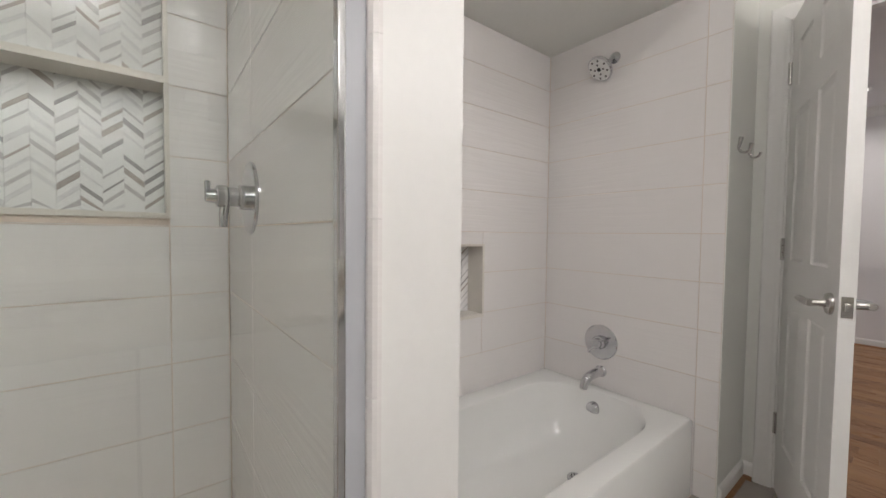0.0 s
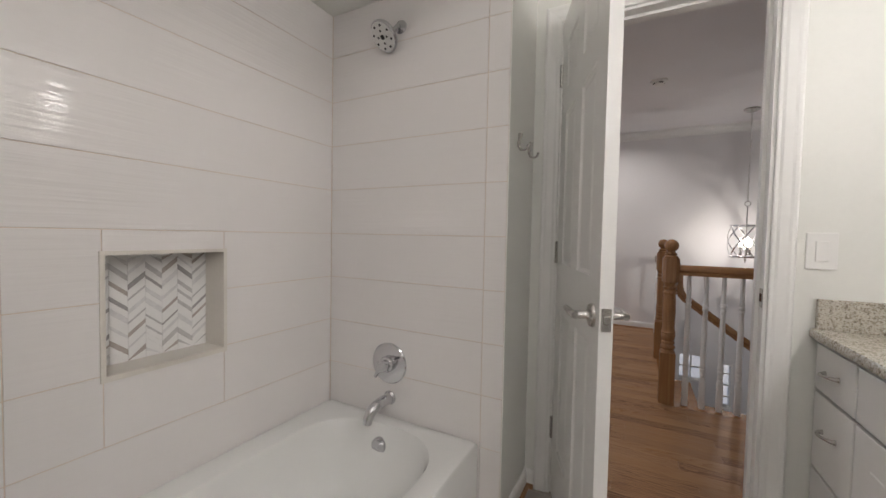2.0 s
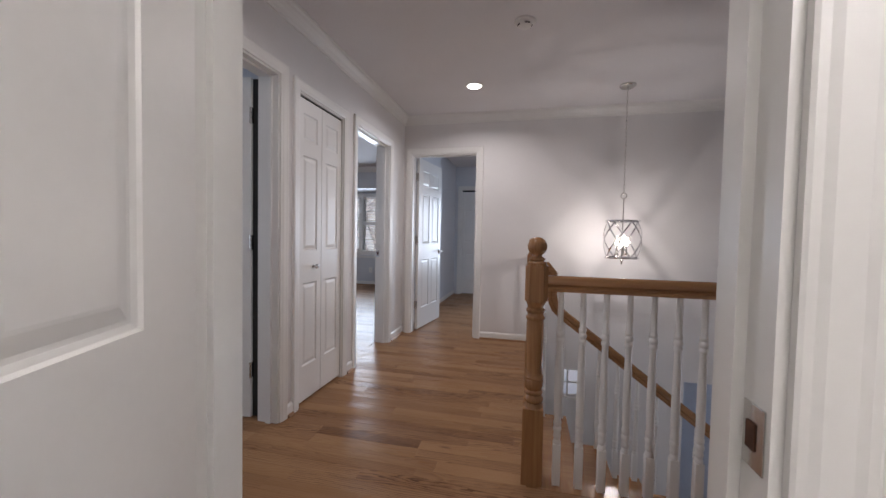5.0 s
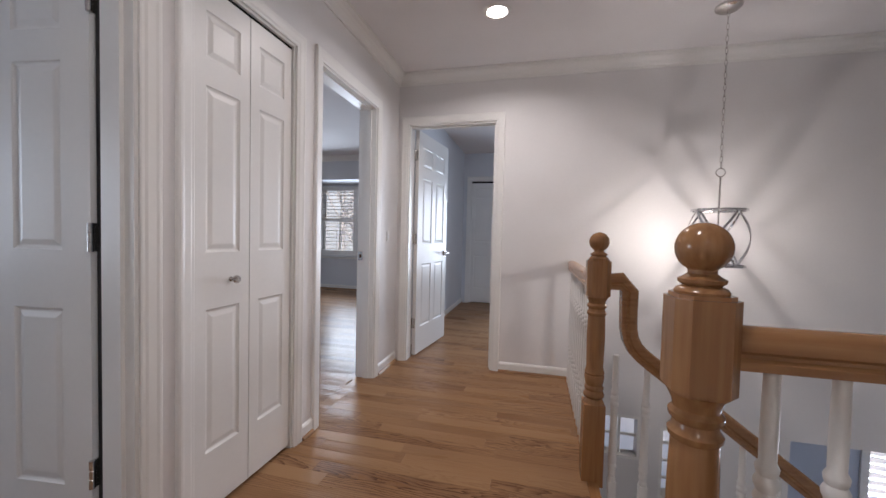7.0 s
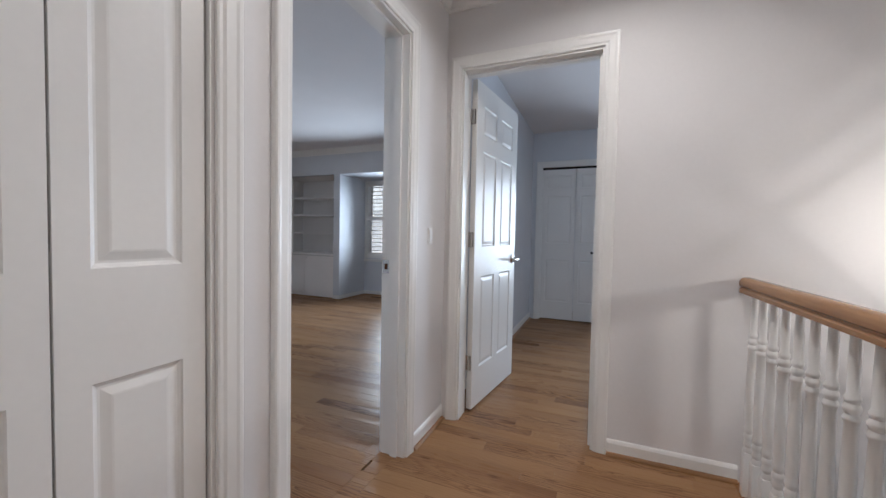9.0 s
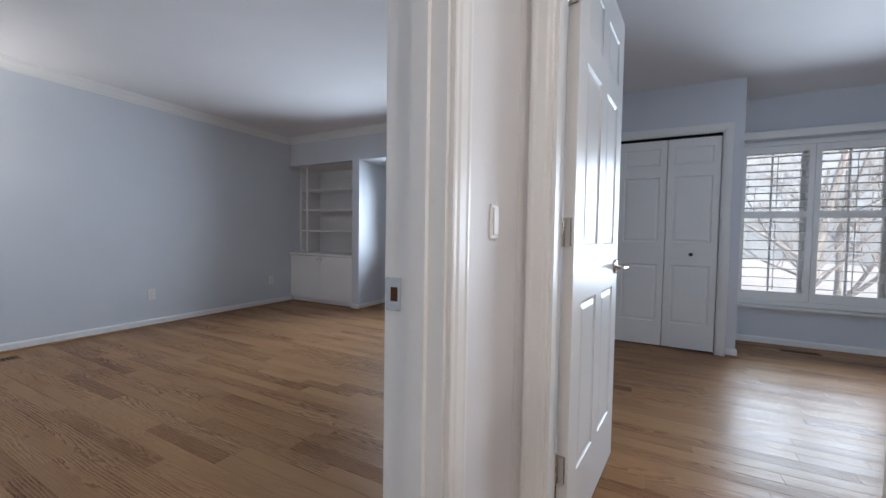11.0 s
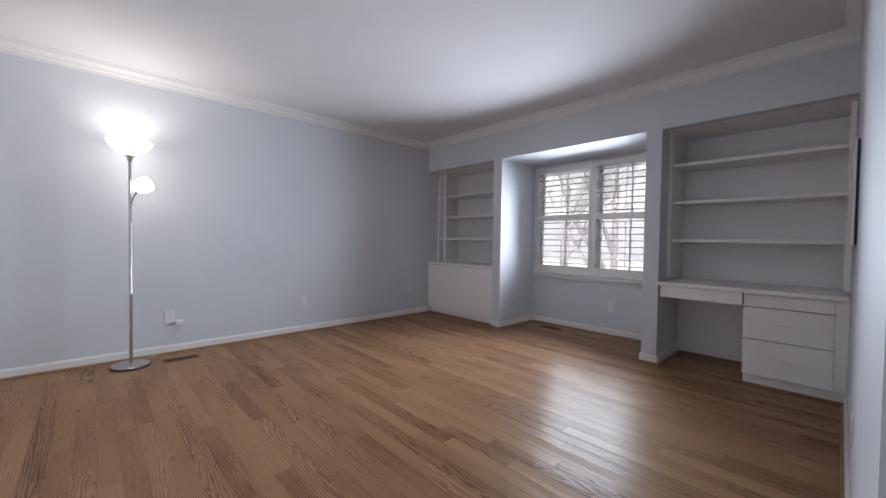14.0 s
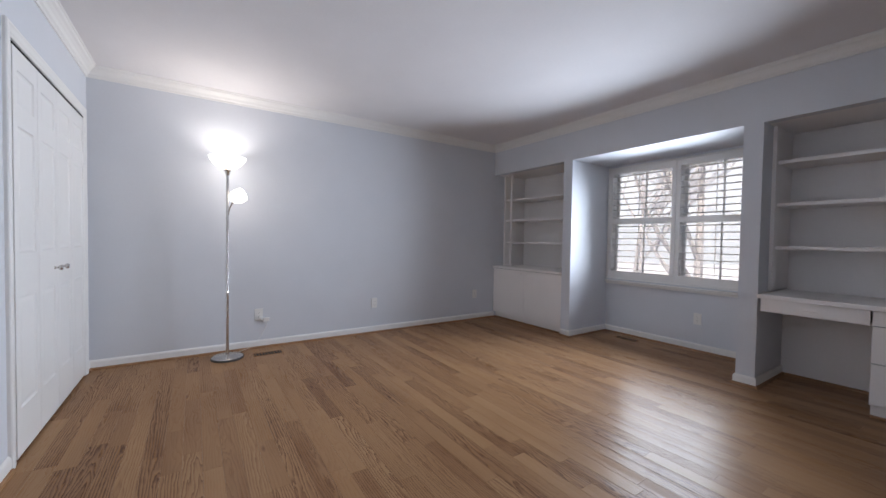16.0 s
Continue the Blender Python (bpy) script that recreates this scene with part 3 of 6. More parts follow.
struct("wall_foyer_north", WY(6.6, 6.7, 1.69, 4.2, LOW, -0.2, holes=[LW]), M_FOYER, "blue painted wall of the room below with a window", "wall")

# floors
struct("floor_bathroom", B((-1.45, 1.06, -2.3, 1.875, -0.12, -0.006)), M_GROUT, "grouted bathroom floor", "floor")
struct("floor_hall", B((XW2, 0.185, 1.875, YE, -0.14, -0.012), (0.185, 4.2, 1.875, 3.175, -0.14, -0.012)), M_DARK, "subfloor of the landing under oak strips", "floor")
struct("floor_bedroom_a", B((-5.63, XW2, 3.5, 9.12, -0.14, -0.012)), M_DARK, "subfloor of the bedroom under oak strips", "floor")
struct("floor_bedroom_b", B((XW2, 2.5, YE + 0.06, 9.2, -0.14, -0.012)), M_DARK, "subfloor of the bedroom under oak strips", "floor")
struct("floor_bedroom_c", B((-4.6, XW2, 0.2, 3.5, -0.14, -0.012)), M_DARK, "subfloor of the bedroom under oak strips", "floor")

# door linings and casings
def opening(name, plane, a0, a1, u, h, label, sides=(1, 1), stop=None, inset=0.030):
    """Lining and casings of a door opening; casings on the sides asked for."""
    bm = bmesh.new()
    jamb(bm, plane, a0 + 0.001, a1 - 0.001, u[0] + 0.018, u[1] - 0.018, h - 0.018)
    ob = struct(name, bm, M_TRIM, label, "door frame")
    if sides[0]:
        bm = bmesh.new()
        casing(bm, plane, a0, -1, u[0] + 0.012, u[1] - 0.012, h - 0.012)
        part("casing", bm, M_TRIM, ob)
    if sides[1]:
        bm = bmesh.new()
        casing(bm, plane, a1, 1, u[0] + 0.012, u[1] - 0.012, h - 0.012)
        part("casing", bm, M_TRIM, ob)
    if stop:
        bm = bmesh.new()
        jamb(bm, plane, stop, stop + 0.035, u[0] + inset, u[1] - 0.030, h - 0.030, 0.012)
        part("door_stop", bm, M_TRIM, ob)
    return ob


door_1 = opening("door_frame_1", "y", YD, YD2, D_BA, DH, "white painted bathroom door frame", stop=1.86)
door_2 = opening("door_frame_2", "x", XW2, XW, D_0, DH, "white painted bedroom door frame", (0, 1), stop=-1.325)
door_3 = opening("door_frame_3", "x", XW2, XW, D_A, DH, "white painted bedroom door frame with strike plate", stop=-1.322)
door_4 = opening("door_frame_4", "y", YE, YE2, D_B, DH, "white painted door frame at the landing's end", stop=5.535, inset=0.017)
closet_1 = opening("closet_frame_1", "x", XW - 0.06, XW, CL, 2.02, "white painted hall closet frame", (0, 1))
closet_2 = opening("closet_frame_2", "y", 3.99, 4.075, ACL, 2.03, "white painted bedroom closet frame", (0, 1))
closet_3 = opening("closet_frame_3", "y", 8.53, 8.62, BCL, 2.02, "white painted bedroom closet frame", (1, 0))

base_run("baseboard_hall", [((XW, 1.94), (XW, D_0[0] - 0.06), (1, 0)), ((XW, D_0[1] + 0.06), (XW, CL[0] - 0.06), (1, 0)), ((XW, CL[1] + 0.06), (XW, D_A[0] - 0.06), (1, 0)),
                            ((XW, D_A[1] + 0.06), (XW, YE), (1, 0), 0, 1), ((D_B[1] + 0.06, YE), (0.20, YE), (0, -1)), ((D_BA[1] + 0.06, YD2), (4.2, YD2), (0, 1)), ((XW, YD2), (D_BA[0] - 0.06, YD2), (0, 1))])
base_run("baseboard_bedroom_a", [((-5.63, 4.075), (-5.63, 8.43), (1, 0), 1, 0), ((-5.63, 4.075), (ACL[0] - 0.06, 4.075), (0, 1)), ((ACL[1] + 0.06, 4.075), (XW2, 4.075), (0, 1)),
                                 ((-4.415, 8.41), (-4.295, 8.41), (0, -1), 0, -1), ((-4.295, 8.41), (-4.295, 9.12), (1, 0), -1, 1), ((-4.295, 9.12), (-2.69, 9.12), (0, -1), 1, 1),
                                 ((-2.69, 8.41), (-2.69, 9.12), (-1, 0), -1, 1), ((-2.69, 8.41), (-2.565, 8.41), (0, -1), -1, -1), ((-2.565, 8.41), (-2.565, 9.03), (1, 0), -1, 0),
                                 ((-2.565, 9.03), (-1.99, 9.03), (0, -1)), ((-1.43, 5.70), (-1.43, 8.41), (-1, 0))])
base_run("baseboard_bedroom_b", [((-1.25, YE2), (-1.25, 8.53), (1, 0), 0, 1), ((-0.2, 8.53), (-0.13, 8.53), (0, -1), 0, -1), ((-0.13, 8.53), (-0.13, 9.2), (1, 0), -1, 1), ((-0.13, 9.2), (2.5, 9.2), (0, -1), 1, 1)])
base_run("baseboard_bathroom", [((-0.416, 1.49), (-0.416, YD), (1, 0), 0, 1), ((-0.416, YD), (D_BA[0] - 0.06, YD), (0, -1), 1, 0)])
crown_run("crown_hall", [((XW, YD2), (XW, YE), (1, 0), 1, 1), ((XW, YE), (4.2, YE), (0, -1), 1, 1)], CEIL)
crown_run("crown_bedroom_a", [((-5.63, 4.075), (-5.63, 8.41), (1, 0), 1, 1), ((-5.63, 8.41), (-1.43, 8.41), (0, -1), 1, 1), ((-1.43, 5.7), (-1.43, 8.41), (-1, 0), 0, 1), ((-5.63, 4.075), (XW2, 4.075), (0, 1), 1, 1)], CEIL)


# ---- doors ----
def panel_leaf(bm, w, h, t, cols, rows, m, stile=0.105, mid=0.095):
    """A moulded panel door leaf, x 0..w, y 0..t, z 0..h; rows are the (z0, z1) of the panels."""
    pw = (w - 2 * stile - (cols - 1) * mid) / cols
    xs = [(stile + i * (pw + mid), stile + i * (pw + mid) + pw) for i in range(cols)]
    for x0, x1 in [(0, stile)] + [(a[1], b[0]) for a, b in zip(xs, xs[1:])] + [(w - stile, w)]:
        box(bm, x0, x1, 0, t, 0, h, m=m)
    cuts = [0] + [z for r in rows for z in r] + [h]
    for x0, x1 in xs:
        for z0, z1 in zip(cuts[::2], cuts[1::2]):
            box(bm, x0, x1, 0, t, z0, z1, m=m)
        for z0, z1 in rows:
            for y_face, s in ((0, 1), (t, -1)):
                rings = []
                for inset, depth in ((0, 0.0), (0.003, 0.004), (0.009, 0.007), (0.014, 0.007), (0.030, 0.003), (0.034, 0.0025)):
                    rings.append([m @ Vector((x, y_face + s * depth, z)) for x, z in ((x0 + inset, z0 + inset), (x1 - inset, z0 + inset), (x1 - inset, z1 - inset), (x0 + inset, z1 - inset))])
                vs = [[bm.verts.new(p) for p in r] for r in rings]
                for a, b in zip(vs, vs[1:]):
                    for i in range(4):
                        bm.faces.new((a[i], a[(i + 1) % 4], b[(i + 1) % 4], b[i]))
                bm.faces.new(vs[-1])


ROWS6 = [(0.24, 0.82), (1.01, 1.61), (1.71, 1.89)]


def lever(parent, m, side):
    """A lever handle on a round rose; side -1 or 1: the face it stands out of. x of m runs to the lever's tip."""
    bm = L([(0.033, 0), (0.033, 0.004), (0.030, 0.010), (0.014, 0.013), (0.011, 0.02), (0.011, 0.045), (0.0, 0.045)], m @ pose(0, 0, 0, -90 * side, 0, 0), 20)
    tube(bm, [m @ Vector((x, side * y, z)) for x, y, z in ((0.012, 0.048, 0), (-0.004, 0.052, 0), (-0.03, 0.054, 0.001), (-0.07, 0.054, 0.002), (-0.108, 0.052, 0.0))], [0.0105, 0.0112, 0.0105, 0.0095, 0.0075], 12)
    return part("handle", bm, M_NICKEL, parent, "satin nickel lever handle", True)


def hinge(parent, at, turn=0, side=1, label="satin nickel hinge"):
    """A butt hinge: two leaves and a knuckle."""
    m = Matrix.Translation(at) @ pose(0, 0, 0, 0, 0, turn)
    bm = L([(0.0, -0.047), (0.008, -0.046), (0.008, -0.016), (0.007, -0.015), (0.008, -0.014), (0.008, 0.014), (0.007, 0.015), (0.008, 0.016), (0.008, 0.046), (0.0, 0.047)], m, 12)
    box(bm, 0.0012, 0.0038, min(0, side * 0.032), max(0, side * 0.032), -0.045, 0.045, m=m)
    box(bm, -0.0038, -0.0012, min(0, side * 0.028), max(0, side * 0.028), -0.045, 0.045, m=m)
    return part("hinge", bm, M_NICKEL, parent, label, True)


def door(name, pivot, yaw, w, label, side, hinges=(0.30, 1.065, 1.81), flip=False):
    """A six-panel door leaf hung at pivot, pointing along yaw; the leaf lies on the given side of that line."""
    ob = thing(name, label, "door", at=(*pivot, 0.0))
    m = pose(*pivot, 0.012, 0, 0, yaw) @ (pose(0, 0, 0) if side > 0 else pose(0, -0.035, 0))
    bm = bmesh.new()
    panel_leaf(bm, w, 2.02, 0.035, 2, ROWS6, m)
    part("leaf", bm, M_TRIM, ob)
    for s in (-1, 1):
        lever(ob, m @ pose(w - 0.062, 0.0 if s < 0 else 0.035, 0.905), s)
    plate = bmesh.new()
    box(plate, w - 0.0005, w + 0.002, 0.005, 0.030, 0.875, 0.935, m=m)
    box(plate, w, w + 0.010, 0.011, 0.024, 0.893, 0.917, 0.003, m=m)
    part("latch_plate", plate, M_NICKEL, ob, "satin nickel latch plate and bolt")
    for z in hinges:
        hinge(ob, (m @ Vector((-0.004, -0.004 if side > 0 else 0.039, 0))).to_tuple()[:2] + (z,), yaw, side)
    return ob


def yaw_of(a, b):
    return math.degrees(math.atan2(b[1] - a[1], b[0] - a[0]))


door("bathroom_door", (-0.296, 1.800), yaw_of((-0.296, 1.800), (-0.070, 1.188)), 0.652, "white six-panel bathroom door standing open", 1)
bd = door("bedroom_door", (-1.442, 3.306), yaw_of((-1.442, 3.306), (-2.10, 3.235)), 0.68, "white six-panel bedroom door standing open", -1)
# Added black strip paints the dark crack between leaf and jamb.
bm = bmesh.new()
box(bm, -0.036, -0.001, 0.010, 0.016, 0.0, 2.015, 0.0, pose(-1.442, 3.306, 0.012, 0, 0, yaw_of((-1.442, 3.306), (-2.10, 3.235))) @ pose(0, -0.035, 0))
part("edge_seal", bm, M_RUBBER, bd, "black strip painting the dark crack along the hinge edge")
door("bedroom_door", (-1.142, 5.638), yaw_of((-1.142, 5.638), (-1.042, 6.42)), 0.735, "white six-panel door standing open at the landing's end", -1)


def strike(parent, at, plane):
    x, y, z = at
    bm = bmesh.new()
    if plane == "y":
        box(bm, x - 0.022, x + 0.014, y - 0.002, y, z - 0.033, z + 0.033, 0.0008)
        b2 = B((x - 0.009, x + 0.006, y - 0.0035, y - 0.0022, z - 0.014, z + 0.014))
    else:
        box(bm, x - 0.002, x, y - 0.022, y + 0.014, z - 0.033, z + 0.033, 0.0008)
        b2 = B((x - 0.0035, x - 0.0022, y - 0.009, y + 0.006, z - 0.014, z + 0.014))
    p = part("strike_plate", bm, M_NICKEL, parent, "satin nickel strike plate")
    part("strike_hole", b2, mat("strike_hole_wood", (0.08, 0.03, 0.012), 0.9), p, "dark hole in the strike plate")


strike(door_3, (-1.361, D_A[1] - 0.018, 0.93), "y")
strike(door_1, (D_BA[1] - 0.018, 1.842, 0.93), "x")


def bifold(name, plane, at, u0, u1, face, h, leaves, knobs, label, gap=0.03, knob_paint=None):
    """Folding closet doors between u0 and u1; face is the side that they show."""
    ob = thing(name, label, "closet door", at=(at, (u0 + u1) / 2, 0) if plane == "x" else ((u0 + u1) / 2, at, 0))
    w = (u1 - u0) / leaves
    for i in range(leaves):
        if plane == "x":
            m = pose(at, u0 + i * w + 0.0015, 0.018, 0, 0, 90)
        else:
            m = pose(u0 + i * w + 0.0015, at, 0.018)
        bm = bmesh.new()
        panel_leaf(bm, w - 0.003 - gap * 0.06, h - gap, 0.03, 1, [(0.23, 0.78), (0.995, 1.61), (1.71, 1.88)], m, stile=0.052)
        leaf = part("leaf", bm, M_TRIM, ob)
        if i in knobs:
            ku = w * knobs[i]
            y = 0.0 if (face > 0) == (plane == "x") else 0.03
            s = -1 if y == 0 else 1
            mk = m @ pose(ku, y, 0.885, -90 * s, 0, 0)
            part("knob", L([(0.010, 0), (0.010, 0.004), (0.006, 0.008), (0.006, 0.016), (0.014, 0.022), (0.017, 0.030), (0.013, 0.038), (0, 0.040)], mk, 18), knob_paint or M_NICKEL, leaf, "round bronze knob" if knob_paint else "round satin nickel knob", True)
    # Head track in near-black: its colour carries the shade above the leaves.
    tz = (h - gap + 0.019, h + 0.003)
    part("track", B((at - 0.028, at - 0.004, u0 - 0.018, u1 + 0.018, *tz)) if plane == "x" else B((u0 - 0.018, u1 + 0.018, at + 0.004, at + 0.028, *tz)), M_DARK, ob, "head track, painted near-black for the shade in the gap")
    return ob


bifold("closet_doors", "x", XW - 0.012, CL[0] + 0.02, CL[1] - 0.02, 1, 2.0, 2, {0: 0.62}, "white two-leaf folding closet doors on the landing")
bifold("closet_doors", "y", 4.055, ACL[0] + 0.02, ACL[1] - 0.02, 1, 2.01, 4, {1: 0.8, 2: 0.2}, "white four-leaf folding closet doors beside the floor lamp")
bifold("closet_doors", "y", 8.545, BCL[0] + 0.02, BCL[1] - 0.02, -1, 2.0, 2, {1: 0.5}, "white two-leaf folding closet doors with a dark knob", 0.045, mat("dark_bronze", (0.03, 0.028, 0.027), 0.3, 0.8))
bifold("closet_doors", "y", 3.45, -3.3, -1.9, -1, 2.0, 4, {1: 0.8, 2: 0.2}, "white folding closet doors behind the open bedroom door")


# ---- bathroom: tiles, tub, fittings ----
TZ = 0.2033
TZ0 = 0.1105


def tile_rows(z0, z1):
    out, k = [], 0
    while TZ0 + k * TZ < z1 + 1e-6:
        out.append((max(z0, TZ0 + k * TZ), min(z1, TZ0 + (k + 1) * TZ)))
        k += 1
    out = [(z0, TZ0)] * (z0 < TZ0) + out
    return [(a, b) for a, b in out if b - a > 0.02]


tile_meshes = {}


def tile(parent, x0, x1, y0, y1, z0, z1, material=M_TILE, name="tile"):
    """One wall or floor tile with eased edges; tiles of one size share a mesh."""
    size = (round(x1 - x0, 4), round(y1 - y0, 4), round(z1 - z0, 4), material.name)
    if size not in tile_meshes:
        bm = bmesh.new()
        a, b, c = size[0] / 2, size[1] / 2, size[2] / 2
        box(bm, -a, a, -b, b, -c, c)
        bmesh.ops.bevel(bm, geom=list(bm.edges), offset=0.0008, segments=1, affect="EDGES")
        me = bpy.data.meshes.new(name)
        bmesh.ops.recalc_face_normals(bm, faces=bm.faces)
        bm.to_mesh(me)
        bm.free()
        me.materials.append(material)
        tile_meshes[size] = me
    ob = new(name, tile_meshes[size])
    ob.location = ((x0 + x1) / 2, (y0 + y1) / 2, (z0 + z1) / 2)
    ob.parent = parent
    return ob


G = 0.0012
walls = bpy.data.objects
# west wall: shower part, then tub part
for z0, z1 in tile_rows(0.0, 2.135):
    for y0, y1 in ((-1.5, -0.92), (-0.92, -0.309), (-0.309, -0.158)):
        cut = [(y0, y1)]
        if z1 > 1.15 and z0 < 1.90 and y0 < -0.31:
            cut = [(y0, y1)] if y1 < -0.94 else ([(y0, -0.945)] if y0 < -0.945 else [])
            if z0 < 1.15 - 0.02 and not cut:
                tile(walls["wall_bath_west"], -1.2850, -1.2825, y0 + G, y1 - G, z0 + G, 1.13)
        for a, b in cut:
            tile(walls["wall_bath_west"], -1.2850, -1.2825, a + G, b - G, z0 + G, z1 - G)
    for y0, y1 in ((-0.032, 0.432), (0.432, 1.475)):
        if y0 == 0.432 and z1 > 0.712 and z0 < 1.058:
            for a, b, c, d in ((y0, 0.617, z0, z1), (0.957, y1, z0, z1), (0.617, 0.957, z0, 0.706), (0.617, 0.957, 1.064, z1)):
                c, d = max(c, z0), min(d, z1)
                if d - c > 0.01:
                    tile(walls["wall_bath_west"], -1.2850, -1.2825, a + G, b - G, c + G, d - G)
        else:
            tile(walls["wall_bath_west"], -1.2850, -1.2825, y0 + G, y1 - G, z0 + G, z1 - G)
    for x0, x1 in ((-1.282, -0.505), (-0.505, -0.420)):
        tile(walls["wall_tub_end"], x0 + G, x1 - G, 1.475, 1.4775, z0 + G, z1 - G)
    for x0, x1 in ((-1.282, -0.94), (-0.94, -0.375), (-0.375, -0.322)):
        tile(walls["wall_partition"], x0 + G, x1 - G, -0.157, -0.1545, z0 + G, z1 - G)
    for x0, x1 in ((-1.282, -0.67), (-0.67, -0.34)):
        tile(walls["wall_partition"], x0 + G, x1 - G, -0.0245, -0.022, z0 + G, z1 - G)
# rounded tile trim on the partition's edge
for z0, z1 in tile_rows(0.0, 2.135):
    bm = bmesh.new()
    ring = [(-0.335, -0.1465), (-0.301, -0.1465), (-0.301, -0.152), (-0.304, -0.157), (-0.310, -0.160), (-0.322, -0.160), (-0.335, -0.157)]
    stations(bm, [[(x, y, z) for x, y in ring] for z in (z0 + 0.0003, z1 - 0.0003)])
    part("trim_tile", bm, M_TILE, walls["wall_partition"])


def chevron_niche(name, y0, y1, z0, z1, label, back=-1.385, front=-1.2825, ledges=()):
    """A wall niche lined with cream stone, with a chevron mosaic of marble strips on its back."""
    ob = thing(name, label, "niche", at=(back, (y0 + y1) / 2, z0))
    part("backing", B((back - 0.02, back - 0.0025, y0, y1, z0, z1)), M_TILE, ob)
    f = front + 0.006
    part("sill", B((back - 0.02, f, y0 - 0.012, y1 + 0.012, z0 - 0.016, z0)), M_MARBLE, ob, "cream stone sill")
    part("lintel", B((back - 0.02, f, y0 - 0.012, y1 + 0.012, z1, z1 + 0.012)), M_MARBLE, ob)
    part("side_lining", B((back - 0.02, f, y0 - 0.012, y0, z0, z1)), M_MARBLE, ob)
    part("side_lining", B((back - 0.02, f, y1, y1 + 0.012, z0, z1)), M_MARBLE, ob)
    for z in ledges:
        part("ledge", B((back - 0.006, f, y0, y1, z, z + 0.02)), M_MARBLE, ob, "cream stone shelf")
    cols = round((y1 - y0) / 0.046)
    cw = (y1 - y0) / cols
    shades = (((0.78, 0.77, 0.75), 1), ((0.66, 0.65, 0.64), 6), ((0.50, 0.48, 0.47), 6), ((0.34, 0.32, 0.31), 2), ((0.42, 0.36, 0.31), 3))
    pool = [m for m, n in ((mosaic_mats[i], s[1]) for i, s in enumerate(shades)) for _ in range(n)]
    rnd = random.Random(len(name) + int(y0 * 100))
    rise = 0.040
    for c in range(cols):
        a, b = y0 + c * cw + 0.0003, y0 + (c + 1) * cw - 0.0003
        s0, s1 = (0, rise) if c % 2 == 0 else (rise, 0)
        z, white = z0 - rise - rnd.uniform(0, 0.02), True
        while z < z1:
            h = rnd.uniform(0.018, 0.036) if white else rnd.choice((0.007, 0.011, 0.014, 0.018))
            def cl(v):
                return min(max(v, z0), z1)
            if cl(z + s0 + h) - cl(z + s0) + cl(z + s1 + h) - cl(z + s1) > 0.004:
                q = [(a, cl(z + s0 + 0.0003)), (b, cl(z + s1 + 0.0003)), (b, cl(z + s1 + h - 0.0003) + 1e-4), (a, cl(z + s0 + h - 0.0003) + 1e-4)]
                me = bpy.data.meshes.new("mosaic_strip")
                x = back + rnd.uniform(-0.0006, 0.0006)
                me.from_pydata([(back - 0.0024, *p) for p in q] + [(x, *p) for p in q], [], [(0, 3, 2, 1), (4, 5, 6, 7), (0, 1, 5, 4), (1, 2, 6, 5), (2, 3, 7, 6), (3, 0, 4, 7)])
                me.materials.append(mosaic_mats[0] if white else rnd.choice(pool))
                o = new("mosaic_strip", me)
                o.parent = ob
                o.matrix_parent_inverse = ob.matrix_basis.inverted()
            z += h
            white = not white
    return ob


mosaic_mats = [mat("mosaic_marble", c, 0.25, var=0.22 if i else 0.05, scale=40, bump=0) for i, c in enumerate(((0.84, 0.83, 0.82), (0.72, 0.71, 0.71), (0.56, 0.545, 0.545), (0.38, 0.365, 0.365), (0.47, 0.42, 0.39)))]
chevron_niche("tub_niche", 0.622, 0.952, 0.717, 1.055, "recessed tub niche with grey and white chevron marble mosaic")
chevron_niche("shower_niche", -0.93, -0.318, 1.165, 1.88, "recessed shower niche with chevron marble mosaic and stone shelf", ledges=(1.535,))

# tub
def loop(cx, cy, hx, hy, r, z, n=8):
    pts = []
    for sx, sy, a0 in ((1, 1, 0), (-1, 1, 90), (-1, -1, 180), (1, -1, 270)):
        for i in range(n + 1):
            a = radians(a0 + 90 * i / n)
            pts.append((cx + sx * (hx - r) + r * math.cos(a), cy + sy * (hy - r) + r * math.sin(a), z))
    return pts


tub = thing("bathtub", "white enamelled alcove bathtub with chrome drain and overflow", "bathtub", at=(-0.895, 0.727, 0))
bm = bmesh.new()
RZ = 0.335
cx, cy = -0.895, 0.7265
rings = [loop(cx, cy, 0.386, 0.7465, 0.01, 0.0), loop(cx, cy, 0.386, 0.7465, 0.012, RZ - 0.012), loop(cx, cy, 0.380, 0.740, 0.014, RZ - 0.002), loop(cx, cy, 0.368, 0.730, 0.02, RZ),
         loop(cx + 0.008, cy + 0.015, 0.300, 0.680, 0.22, RZ), loop(cx + 0.008, cy + 0.015, 0.288, 0.668, 0.22, RZ - 0.006), loop(cx + 0.008, cy + 0.015, 0.278, 0.658, 0.22, RZ - 0.03),
         loop(cx + 0.008, cy + 0.01, 0.254, 0.615, 0.20, RZ - 0.18), loop(cx + 0.008, cy, 0.228, 0.565, 0.18, 0.075), loop(cx + 0.008, cy, 0.19, 0.51, 0.15, 0.048), loop(cx + 0.008, cy, 0.05, 0.2, 0.04, 0.042)]
stations(bm, rings)
part("tub_shell", bm, M_TUB, tub, "", True)
part("drain", L([(0.0, 0.058), (0.030, 0.058), (0.034, 0.053), (0.034, 0.040)], pose(-0.83, 1.10, 0), 24), M_CHROME, tub, "chrome grid drain", True)
